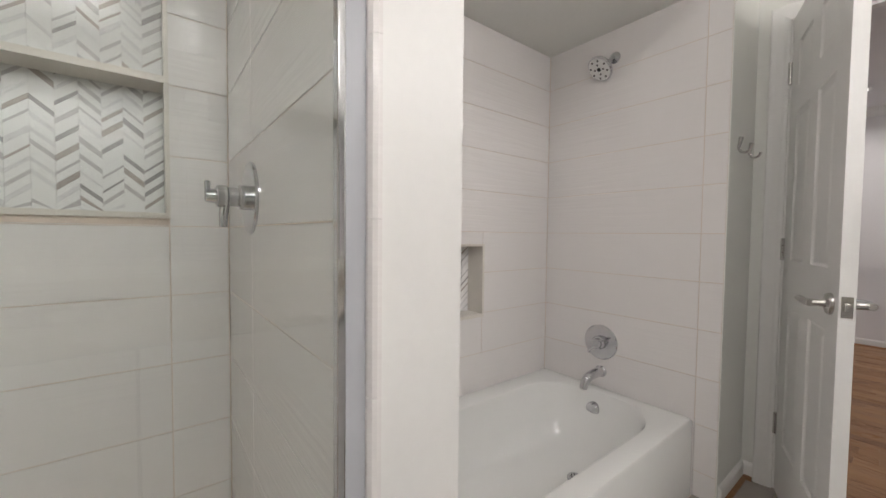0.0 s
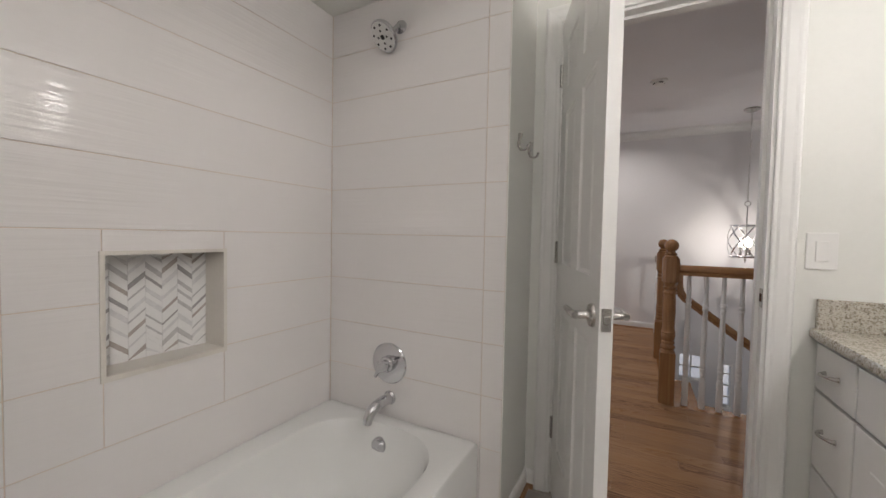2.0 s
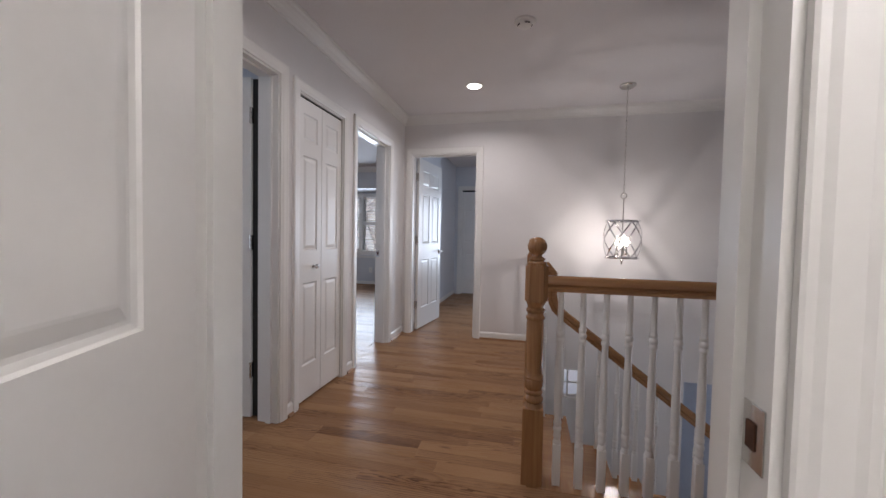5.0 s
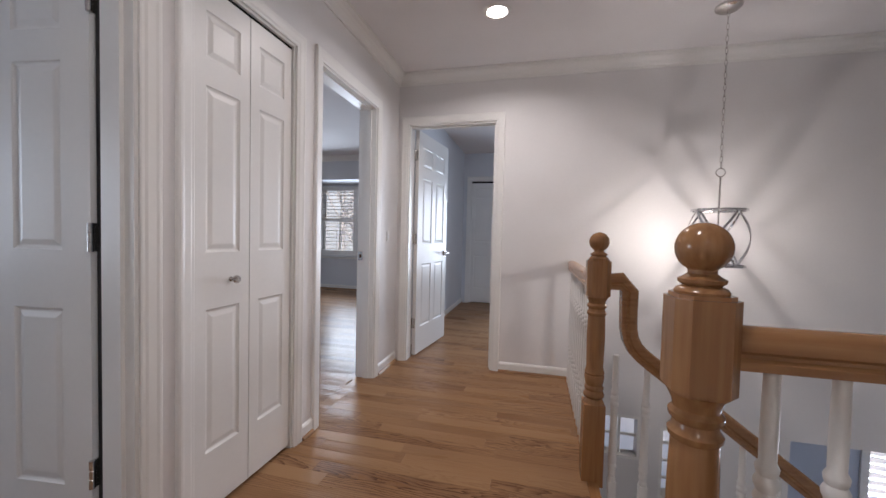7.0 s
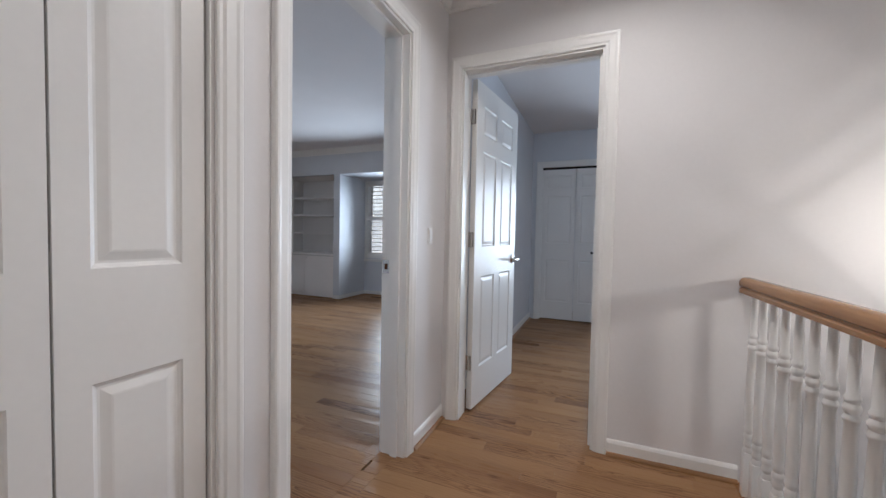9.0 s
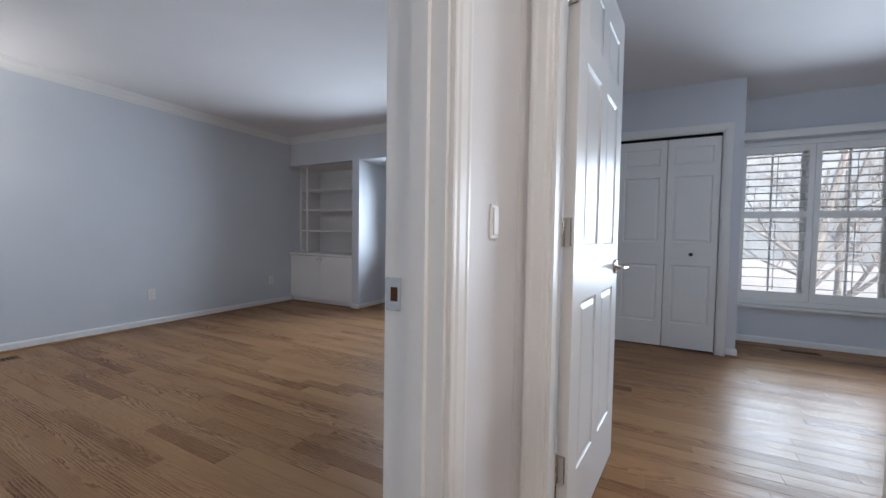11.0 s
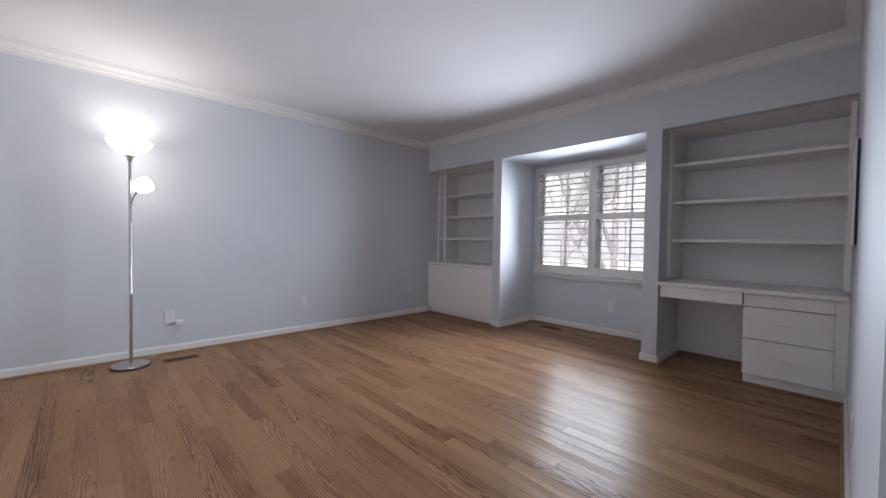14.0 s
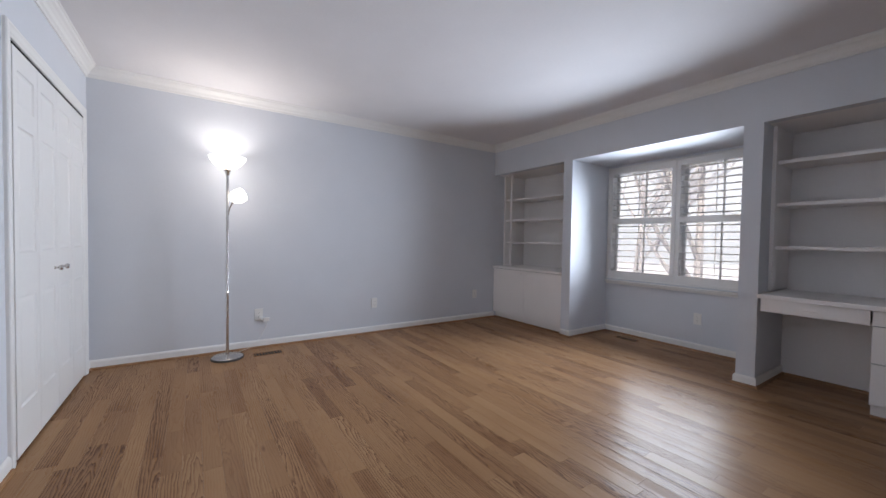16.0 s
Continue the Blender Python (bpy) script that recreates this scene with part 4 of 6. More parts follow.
for i in range(9):
    a = i * 0.785
    r = 0 if i == 8 else 0.017
    part("drain_hole", L([(0.0035, 0.0585), (0.0035, 0.0595), (0, 0.0595)], pose(-0.83 + r * math.cos(a), 1.10 + r * math.sin(a), 0), 8), M_RUBBER, tub)
ov = pose(-0.917, 1.384, 0.244, 100, 0, 0)
part("overflow_plate", L([(0.036, -0.02), (0.036, 0.004), (0.032, 0.010), (0.012, 0.012), (0.0, 0.016)], ov, 24), M_CHROME, tub, "round chrome overflow plate", True)
part("caulk", B((-0.459 - 0.05, -0.459 - 0.044, 1.4685, 1.4745, 0, RZ)), M_TILE, tub)


def mixer(name, m, label, r=0.089, cross=False):
    """A wall mixer: round plate, body and lever. z of m points out of the wall."""
    ob = thing(name, label, "shower tap", at=m.translation)
    part("plate", L([(r, 0.0), (r, 0.004), (r - 0.004, 0.008), (0.03, 0.010), (0.0, 0.010)], m, 36), M_CHROME, ob, "", True)
    part("body", L([(0.030, 0.009), (0.030, 0.026), (0.027, 0.029), (0.023, 0.031), (0.023, 0.050), (0.026, 0.053), (0.026, 0.072), (0.022, 0.075), (0.0, 0.076)] if cross else [(0.034, 0.009), (0.034, 0.026), (0.029, 0.032), (0.025, 0.034), (0.025, 0.055), (0.021, 0.060), (0, 0.061)], m, 28), M_CHROME, ob, "", True)
    h = bmesh.new()
    if cross:
        tube(h, [m @ Vector(p) for p in ((0.0, -0.018, 0.056), (0.0, -0.046, 0.060), (0.0, -0.072, 0.060))], [0.011, 0.010, 0.0085], 14)
        tube(h, [m @ Vector(p) for p in ((0.0, 0.0, 0.074), (0.0, 0.0, 0.094))], [0.017, 0.015], 16)
        tube(h, [m @ Vector(p) for p in ((0.0, -0.012, 0.091), (0.0, 0.034, 0.091))], 0.006, 10)
    else:
        tube(h, [m @ Vector(p) for p in ((0.0, 0.0, 0.048), (-0.022, -0.028, 0.056), (-0.036, -0.050, 0.054))], [0.011, 0.009, 0.007], 14)
        tube(h, [m @ Vector(p) for p in ((-0.030, 0.004, 0.052), (0.0, 0.014, 0.054), (0.034, 0.022, 0.05))], [0.009, 0.0075, 0.006], 12)
    part("lever", h, M_CHROME, ob, "chrome lever", True)
    return ob


mixer("tub_mixer", pose(-0.935, 1.4755, 0.566, 90, 0, 0), "round chrome tub mixer on the tiled wall")
mixer("shower_mixer", pose(-0.945, -0.157, 1.195, 90, 0, 0), "chrome shower mixer with lever on tiled partition", 0.088, True)
sp = thing("tub_spout", "curved chrome tub spout on the tiled wall", "tub spout", at=(-0.955, 1.475, 0.40))
part("flange", L([(0.030, 0), (0.030, 0.005), (0.024, 0.012)], pose(-0.93, 1.4755, 0.415, 90, 0, 0), 24), M_CHROME, sp, "", True)
part("spout", T([(-0.93, 1.474, 0.415), (-0.932, 1.43, 0.415), (-0.938, 1.39, 0.408), (-0.944, 1.362, 0.392), (-0.948, 1.348, 0.368), (-0.949, 1.345, 0.348)], [0.023, 0.0235, 0.023, 0.0215, 0.020, 0.0185], 18), M_CHROME, sp, "", True)
sh = thing("wall_shower", "round chrome shower head on a short arm", "shower head", at=(-0.90, 1.475, 1.99))
part("arm", T([(-0.90, 1.475, 1.995), (-0.905, 1.455, 1.99), (-0.93, 1.435, 1.955)], 0.010, 12), M_CHROME, sh, "", True)
part("flange", L([(0.028, 0), (0.028, 0.004), (0.013, 0.012)], pose(-0.90, 1.4755, 1.995, 90, 0, 0), 22), M_CHROME, sh, "", True)
hm = look((-0.945, 1.425, 1.948), (-1.02, 1.20, 1.72))
part("head", L([(0.012, 0.03), (0.022, 0.022), (0.055, 0.006), (0.064, 0.0), (0.066, -0.010), (0.062, -0.014), (0.0, -0.0145)], hm, 32), M_CHROME, sh, "", True)
part("face", L([(0.058, -0.0147), (0.058, -0.0155), (0, -0.0155)], hm, 32), M_PLATE, sh, "pale spray face")
for r, n, s in ((0.0, 1, 0.010), (0.024, 4, 0.0045), (0.046, 8, 0.0050)):
    for i in range(n):
        a = 2 * math.pi * i / max(n, 1) + r * 10
        part("nozzle", L([(s, -0.0156), (s, -0.018), (0, -0.018)], hm @ pose(r * math.cos(a), r * math.sin(a), 0), 10), M_RUBBER, sh, "black rubber nozzle")

# shower glass
gl = thing("shower_screen", "clear frameless shower glass with chrome edge channel", "shower screen", at=(-0.315, -0.6, 0))
pane = part("pane", B((-0.324, -0.316, -1.32, -0.186, 0.02, 2.0)), M_SHGLASS, gl, "clear glass pane")
pane.visible_shadow = False
part("edge_channel", B((-0.329, -0.311, -0.194, -0.185, 0.0, 2.0), bevel=0.002), M_CHROME, gl, "chrome edge channel")
part("seal", B((-0.326, -0.314, -0.184, -0.1605, 0.0, 2.0)), mat("clear_seal", (0.46, 0.47, 0.50), 0.3), gl, "translucent vinyl seal")
part("curb", B((-0.36, -0.28, -1.40, -0.163, -0.006, 0.02)), M_MARBLE, gl, "cream stone curb")

# robe hooks
def robe_hook(y):
    ob = thing("robe_hook", "satin nickel robe hook on the painted return", "hook", "robe hooks", at=(-0.416, y, 1.482))
    part("back_plate", L([(0.013, 0), (0.013, 0.004), (0.008, 0.008)], pose(-0.416, y, 1.487, 0, 90, 0), 18), M_NICKEL, ob, "", True)
    part("arm", T([(-0.411, y, 1.494), (-0.406, y, 1.527)], [0.006, 0.009], 12), M_NICKEL, ob, "", True)
    part("hook", T([(-0.413, y, 1.482), (-0.405, y, 1.466), (-0.391, y, 1.461), (-0.379, y, 1.467), (-0.374, y, 1.481)], [0.006, 0.0055, 0.005, 0.005, 0.006], 12), M_NICKEL, ob, "", True)


robe_hook(1.578)
robe_hook(1.730)

# vanity
CT = 0.846
YV = YD - 0.001
van = thing("vanity_cabinet", "white painted vanity cabinet with drawers and nickel pulls", "cabinet", at=(0.8, 0.7, 0))
part("body", B((0.558, 1.059, -1.30, YV, 0.09, CT - 0.032)), M_TRIM, van)
# Thin dark sheet over the body paints the shade in the gaps.
part("dark_interior", B((0.5575, 0.5579, -1.28, YV - 0.02, 0.1, CT - 0.04)), M_SLOT, van, "dark sheet painting the shade between the fronts")
part("toe_kick", B((0.60, 1.059, -1.30, YV, 0.0, 0.09)), M_TRIM, van)


def front(y0, y1, z0, z1, pull=None, raised=False):
    bm = bmesh.new()
    box(bm, 0.540, 0.558, y0, y1, z0, z1, 0.003)
    if raised:
        vs = [[bm.verts.new((x, y, z)) for y, z in ((y0 + i, z0 + i), (y1 - i, z0 + i), (y1 - i, z1 - i), (y0 + i, z1 - i))] for x, i in ((0.5399, 0.045), (0.546, 0.055), (0.546, 0.065), (0.5385, 0.085))]
        for a, b in zip(vs, vs[1:]):
            for k in range(4):
                bm.faces.new((a[k], a[(k + 1) % 4], b[(k + 1) % 4], b[k]))
        bm.faces.new(vs[-1])
    p = part("drawer_front" if z1 - z0 < 0.3 else "cabinet_door", bm, M_TRIM, van)
    if pull:
        y, z, v = pull
        pts = [(0.540, -0.045), (0.530, -0.042), (0.522, -0.03), (0.517, -0.012), (0.516, 0.006), (0.520, 0.026), (0.530, 0.042), (0.540, 0.046)]
        part("pull", T([(x, y + (0 if v else d), z + (d if v else -0.1 * d)) for x, d in pts], [0.008, 0.006, 0.0048, 0.0042, 0.0042, 0.0048, 0.006, 0.008], 10), M_NICKEL, p, "arched satin nickel pull", True)


front(1.545, 1.80, 0.655, 0.800, (1.68, 0.725, False))
front(0.62, 1.535, 0.655, 0.800)
front(1.545, 1.80, 0.40, 0.645, (1.68, 0.54, False))
front(1.545, 1.80, 0.11, 0.39, (1.68, 0.27, False))
front(1.085, 1.535, 0.11, 0.645, (1.13, 0.56, True), True)
front(0.62, 1.075, 0.11, 0.645, (1.03, 0.56, True), True)
front(-0.38, 0.61, 0.11, 0.800)
front(-1.28, -0.39, 0.11, 0.800)
ctop = thing("vanity_worktop", "speckled beige granite worktop with backsplash", "worktop", at=(0.8, 0.7, CT))
bm = bmesh.new()
X0, X1, Y0, Y1 = 0.522, 1.058, -1.32, YV
sx, sy, ra, rb = 0.79, 1.235, 0.17, 0.215
N = 48
outer, inner = [], []
for i in range(N):
    a = 2 * math.pi * i / N
    c, s = math.cos(a), math.sin(a)
    t = min(((X1 - sx) / c if c > 1e-6 else (X0 - sx) / c if c < -1e-6 else 9), ((Y1 - sy) / s if s > 1e-6 else (Y0 - sy) / s if s < -1e-6 else 9))
    outer.append((sx + t * c, sy + t * s))
    inner.append((sx + ra * c, sy + rb * s))
for x, y in ((X0, Y0), (X1, Y0), (X0, Y1), (X1, Y1)):
    k = min(range(N), key=lambda i: (outer[i][0] - x) ** 2 + (outer[i][1] - y) ** 2)
    outer[k] = (x, y)


def shrink(p, d):
    return (max(p[0], X0 + d) if p[0] < sx else p[0], p[1])


rings = [[(*p, CT - 0.032) for p in inner], [(*shrink(p, 0.004), CT - 0.032) for p in outer], [(*p, CT - 0.026) for p in outer], [(*p, CT - 0.008) for p in outer], [(*shrink(p, 0.003), CT - 0.002) for p in outer], [(*shrink(p, 0.008), CT) for p in outer], [(*p, CT) for p in inner], [(*p, CT - 0.032) for p in inner]]
stations(bm, rings, False)
part("slab", bm, M_GRANITE, ctop, "", True)
part("side_splash", B((0.535, 1.055, YV - 0.02, YV, CT, CT + 0.098), bevel=0.002), M_GRANITE, ctop)
part("back_splash", B((1.038, 1.058, -1.30, YV - 0.021, CT, CT + 0.098), bevel=0.002), M_GRANITE, ctop)
bm = bmesh.new()
rings = []
for f, z in ((1.04, CT - 0.033), (0.99, CT - 0.045), (0.93, CT - 0.09), (0.75, CT - 0.14), (0.4, CT - 0.16), (0.1, CT - 0.165)):
    rings.append([(sx + ra * f * math.cos(2 * math.pi * i / 32), sy + rb * f * math.sin(2 * math.pi * i / 32), z) for i in range(32)])
stations(bm, rings, False)
bm.faces.new([v for v in bm.verts][-32:])
tagged(part("washbasin", bm, M_TUB, None, "white oval washbasin set under the granite", True), "", "washbasin")

# towel ring, switch and socket
ring = thing("towel_ring", "open satin nickel towel ring on a wall post", "towel ring", at=(0.762, YD, 1.34))
part("post", L([(0.027, 0), (0.027, 0.004), (0.020, 0.010), (0.011, 0.020), (0.010, 0.040), (0.013, 0.046), (0.0, 0.050)], pose(0.762, YD, 1.338, 90, 0, 0), 22), M_NICKEL, ring, "", True)
part("arm", T([(0.752, YD - 0.040, 1.338), (0.787, YD - 0.046, 1.341), (0.818, YD - 0.05, 1.345)], [0.009, 0.008, 0.010], 12), M_NICKEL, ring, "", True)
pts = [(0.795 + 0.080 * math.cos(radians(a)), YD - 0.046, 1.275 + 0.072 * math.sin(radians(a))) for a in range(95, 378, 9)]
pts += [(0.868, YD - 0.046, 1.305), (0.858, YD - 0.046, 1.311), (0.850, YD - 0.046, 1.305)]
part("ring", T(pts, 0.0052, 10), M_NICKEL, ring, "", True)


def plate_y(name, x, z, y, out, w, h, rocker=True, label="", category="switch"):
    """A switch or socket plate on a wall y = const."""
    ob = thing(name, label, category, at=(x, y, z))
    s = sorted
    part("cover_plate", B((x - w / 2, x + w / 2, *s((y, y + out * 0.006)), z - h / 2, z + h / 2), bevel=0.002), M_PLATE, ob)
    if rocker:
        part("rocker", B((x - 0.016, x + 0.016, *s((y + out * 0.006, y + out * 0.010)), z - 0.033, z + 0.033), bevel=0.0015), M_PLATE, ob)
        for dz in (-0.048, 0.048):
            part("screw", L([(0.003, 0), (0.003, 0.001), (0, 0.001)], pose(x, y + out * 0.006, z + dz, 90 if out < 0 else -90, 0, 0), 10), M_PLATE, ob)
    else:
        part("socket", B((x - 0.0165, x + 0.0165, *s((y + out * 0.006, y + out * 0.008)), z - 0.034, z + 0.034), bevel=0.001), M_PLATE, ob)
        for dz in (-0.02, 0.02):
            for dx, hh in ((-0.0065, 0.004), (0.0065, 0.0035)):
                part("slot", B((x + dx - 0.0011, x + dx + 0.0011, *s((y + out * 0.008, y + out * 0.0086)), z + dz + 0.003 - hh, z + dz + 0.003 + hh)), M_SLOT, ob)
            part("slot", L([(0.0025, 0), (0.0025, 0.0006), (0, 0.0006)], pose(x, y + out * 0.008, z + dz - 0.008, 90 if out < 0 else -90, 0, 0), 8), M_SLOT, ob)
    return ob


def plate_x(name, y, z, x, out, w, h, rocker=True, label="", category="switch"):
    ob = plate_y(name, 0, z, 0, -1, w, h, rocker, label, category)
    ob.location = (0, 0, z)
    ob.matrix_basis = Matrix.Translation((x, y, z)) @ Matrix.Rotation(radians(90 if out > 0 else -90), 4, "Z")
    return ob


plate_y("light_switch", 0.541, 1.100, YD, -1, 0.078, 0.120, True, "white rocker light switch plate above the granite")
plate_y("wall_socket", 0.926, 1.098, YD, -1, 0.082, 0.122, False, "white socket plate above the granite worktop", "socket")
# mirror and light over the vanity; the second light is added fill
mi = thing("vanity_mirror", "plain frameless mirror over the vanity", "mirror", at=(1.05, 0.75, 1.4))
part("mirror_glass", B((1.052, 1.0595, -1.20, 1.55, 1.0, 1.80), bevel=0.001), M_MIRROR, mi)
for cy_ in (0.90, -0.80):
    vl = thing("vanity_light", "three-shade vanity light over the mirror, the one at y -0.80 added as fill", "wall lamp", "vanity lights", at=(1.05, cy_, 2.0))
    part("bar", B((1.035, 1.059, cy_ - 0.35, cy_ + 0.35, 1.95, 2.02), bevel=0.004), M_NICKEL, vl)
    for dy in (-0.28, 0.0, 0.28):
        part("shade", L([(0.028, 0.06), (0.045, 0.04), (0.058, -0.02), (0.062, -0.06), (0.056, -0.06), (0.0, 0.035)], pose(0.975, cy_ + dy, 1.98), 24), M_VANITY, vl, "lit frosted glass shade", True).visible_shadow = False

bl = thing("bathroom_ceiling_light", "round frosted glass ceiling light, lit", "ceiling light", at=(0.12, -0.10, CEIL))
part("canopy", L([(0.0, -0.03), (0.15, -0.03), (0.155, -0.02), (0.155, -0.0005), (0, -0.0005)], pose(0.12, -0.10, CEIL), 36), M_NICKEL, bl, "satin nickel canopy", True)
part("shade", L([(0.145, -0.0305), (0.142, -0.06), (0.115, -0.09), (0.06, -0.108), (0.0, -0.112)], pose(0.12, -0.10, CEIL), 36), M_VANITY, bl, "lit frosted glass shade", True).visible_shadow = False

# bathroom floor tiles
for i in range(-4, 4):
    for j in range(-8, 7):
        x0, y0 = i * 0.305 + 0.02, j * 0.305 - 0.05
        x1, y1 = min(x0 + 0.305, 1.06), min(y0 + 0.305, 1.875)
        if x0 < 0.6 and x1 > -0.52 and y1 > -2.2:
            x0c = max(x0, -0.505)
            if x1 - x0c > 0.03 and y1 - y0 > 0.03:
                tile(walls["floor_bathroom"], x0c + G, x1 - G, y0 + G, y1 - G, -0.006, 0.002, M_FTILE)


# ---- landing ----
def newel(x, y, label):
    ob = thing("newel_post", label, "newel post", "newel posts", at=(x, y, 0))
    s = 0.0465
    part("base_block", B((x - s, x + s, y - s, y + s, -0.02, 0.352), bevel=0.003), M_RAILZ, ob)
    prof = [(0.046, 0.352), (0.040, 0.365), (0.034, 0.372), (0.044, 0.380), (0.046, 0.390), (0.040, 0.402), (0.037, 0.410), (0.042, 0.416), (0.042, 0.424), (0.036, 0.432), (0.040, 0.445), (0.044, 0.475), (0.040, 0.482), (0.044, 0.490), (0.040, 0.500), (0.0365, 0.52), (0.0385, 0.58), (0.040, 0.64), (0.039, 0.70), (0.037, 0.752), (0.042, 0.758), (0.043, 0.766), (0.037, 0.774), (0.035, 0.784), (0.042, 0.792), (0.043, 0.800), (0.036, 0.808), (0.038, 0.820), (0.046, 0.836)]
    part("turned_shaft", L(prof, pose(x, y, 0), 28), M_RAILZ, ob, "", True)
    u = 0.050
    bm = bmesh.new()
    box(bm, x - u, x + u, y - u, y + u, 0.836, 1.008)
    vert = [e for e in bm.edges if abs(e.verts[0].co.z - e.verts[1].co.z) > 0.1]
    bmesh.ops.bevel(bm, geom=vert, offset=0.020, segments=1, affect="EDGES")
    hor = [e for e in bm.edges if abs(e.verts[0].co.z - e.verts[1].co.z) < 1e-4]
    bmesh.ops.bevel(bm, geom=hor, offset=0.007, segments=2, affect="EDGES")
    part("upper_block", bm, M_RAILZ, ob)
    part("ball_finial", L([(0.040, 1.004), (0.042, 1.012), (0.038, 1.018), (0.029, 1.022), (0.036, 1.027), (0.037, 1.033), (0.028, 1.038), (0.022, 1.043), (0.022, 1.049), (0.026, 1.053)] + [(0.0435 * math.sin(radians(a)), 1.087 - 0.0435 * math.cos(radians(a))) for a in range(40, 181, 10)], pose(x, y, 0), 28), M_RAILZ, ob, "", True)
    return ob


NX, N1, N2 = 0.206, 3.158, 4.245
newel(NX, N1, "turned oak newel post with ball finial at the guard rail")
newel(NX, N2, "turned oak newel post with ball finial at the stair head")

RAIL = [(-0.030, 0.0), (-0.030, 0.014), (-0.024, 0.020), (-0.024, 0.026), (-0.031, 0.032), (-0.031, 0.052), (-0.022, 0.064), (-0.008, 0.069), (0.008, 0.069), (0.022, 0.064), (0.031, 0.052), (0.031, 0.032), (0.024, 0.026), (0.024, 0.020), (0.030, 0.014), (0.030, 0.0)]


def rail_along(pts, material, parent, name="handrail"):
    """A moulded handrail along points in one upright plane; the profile stays square to the path."""
    pts = [Vector(p) for p in pts]
    rings = []
    for i, p in enumerate(pts):
        d = ((pts[i + 1] if i + 1 < len(pts) else p) - (pts[i - 1] if i else p)).normalized()
        flat = Vector((pts[-1].x - pts[0].x, pts[-1].y - pts[0].y, 0)).normalized()
        side = flat.cross(Vector((0, 0, 1)))
        up = side.cross(d)
        k = 1.0
        if 0 < i < len(pts) - 1:
            a, b = (p - pts[i - 1]).normalized(), (pts[i + 1] - p).normalized()
            k = 1 / max(0.5, math.cos(a.angle(b) / 2))
        rings.append([p + side * a + up * (b * k) for a, b in RAIL])
    bm = bmesh.new()
    stations(bm, rings)
    return part(name, bm, material, parent, "", True)


BAL = [(0.0160, 0.19), (0.0175, 0.20), (0.0130, 0.212), (0.0165, 0.222), (0.0175, 0.228), (0.0140, 0.238), (0.0180, 0.252), (0.0190, 0.262), (0.0150, 0.272), (0.0175, 0.282), (0.0185, 0.290), (0.0150, 0.30), (0.0165, 0.33), (0.0175, 0.42), (0.0160, 0.55), (0.0135, 0.665), (0.0170, 0.672), (0.0180, 0.680), (0.0140, 0.690), (0.0180, 0.700), (0.0185, 0.708), (0.0140, 0.718), (0.0165, 0.726), (0.0170, 0.733), (0.0125, 0.742), (0.0130, 0.80), (0.0115, 0.90)]
bal_mesh = {}


def baluster(parent, x, y, z, h):
    """A white turned baluster; alike ones share a mesh."""
    key = round(h, 3)
    if key not in bal_mesh:
        bm = bmesh.new()
        box(bm, -0.017, 0.017, -0.017, 0.017, 0, 0.19, 0.002)
        f = h - 0.9
        lathe(bm, [(r, q if q < 0.4 else q + f) for r, q in BAL], pose(0, 0, 0), 14)
        bmesh.ops.recalc_face_normals(bm, faces=bm.faces)
        me = bpy.data.meshes.new("baluster")
        bm.to_mesh(me)
        bm.free()
        me.materials.append(M_TRIM)
        me.polygons.foreach_set("use_smooth", [True] * len(me.polygons))
        me.set_sharp_from_angle(angle=radians(35))
        bal_mesh[key] = me
    ob = new("baluster", bal_mesh[key])
    ob.location = Vector((x, y, z)) - parent.location
    ob.parent = parent
    return ob


g1 = thing("guard_rail", "oak guard rail with white turned balusters beside the stairs", "railing", "railings", at=(2.0, N1, 0))
rail_along([(NX + 0.05, N1, 0.888), (4.195, N1, 0.888)], M_RAILX, g1)
x = 0.316
while x < 4.1:
    baluster(g1, x, N1, 0.0, 0.889)
    x += 0.096
g2 = thing("guard_rail", "oak guard rail with white turned balusters along the landing edge", "railing", "railings", at=(NX, 4.9, 0))
rail_along([(NX, N2 + 0.05, 0.860), (NX, YE - 0.002, 0.860)], M_RAILY, g2)
y = N2 + 0.10
while y < YE - 0.05:
    baluster(g2, NX, y, 0.0, 0.861)
    y += 0.096
RISE, RUN = 0.193, 0.255
st = thing("staircase", "oak stairs with white risers going down to the foyer", "stairs", at=(NX, 3.7, LOW))
for k in range(13):
    x0, z1 = NX - 0.02 + k * RUN, -RISE * (k + 1)
    part("tread", B((x0 - 0.004, x0 + RUN + 0.028, N1 + 0.03, N2 + 0.03, z1 - 0.028, z1), bevel=0.004), M_RAILX, st)
    part("riser", B((x0 + RUN - 0.008, x0 + RUN + 0.006, N1 + 0.03, N2 + 0.02, z1 - RISE, z1 - 0.0285)), M_TRIM, st, "white painted riser")
bm = bmesh.new()
for yy in (N1 + 0.026, N2 + 0.0):
    pr = [(NX - 0.03, -0.02), (NX - 0.03 + 13 * RUN, -0.02 - 13 * RISE), (NX - 0.03 + 13 * RUN, -0.40 - 13 * RISE), (NX - 0.03, -0.36)]
    stations(bm, [[(x, yy - 0.01 + e, z - 0.20) for x, z in pr] for e in (0, 0.012)])
part("stringer", bm, M_TRIM, st, "white painted stringer")
sr = thing("stair_rail", "oak stair handrail with gooseneck and white turned balusters", "railing", "railings", at=(NX, N2, 0))
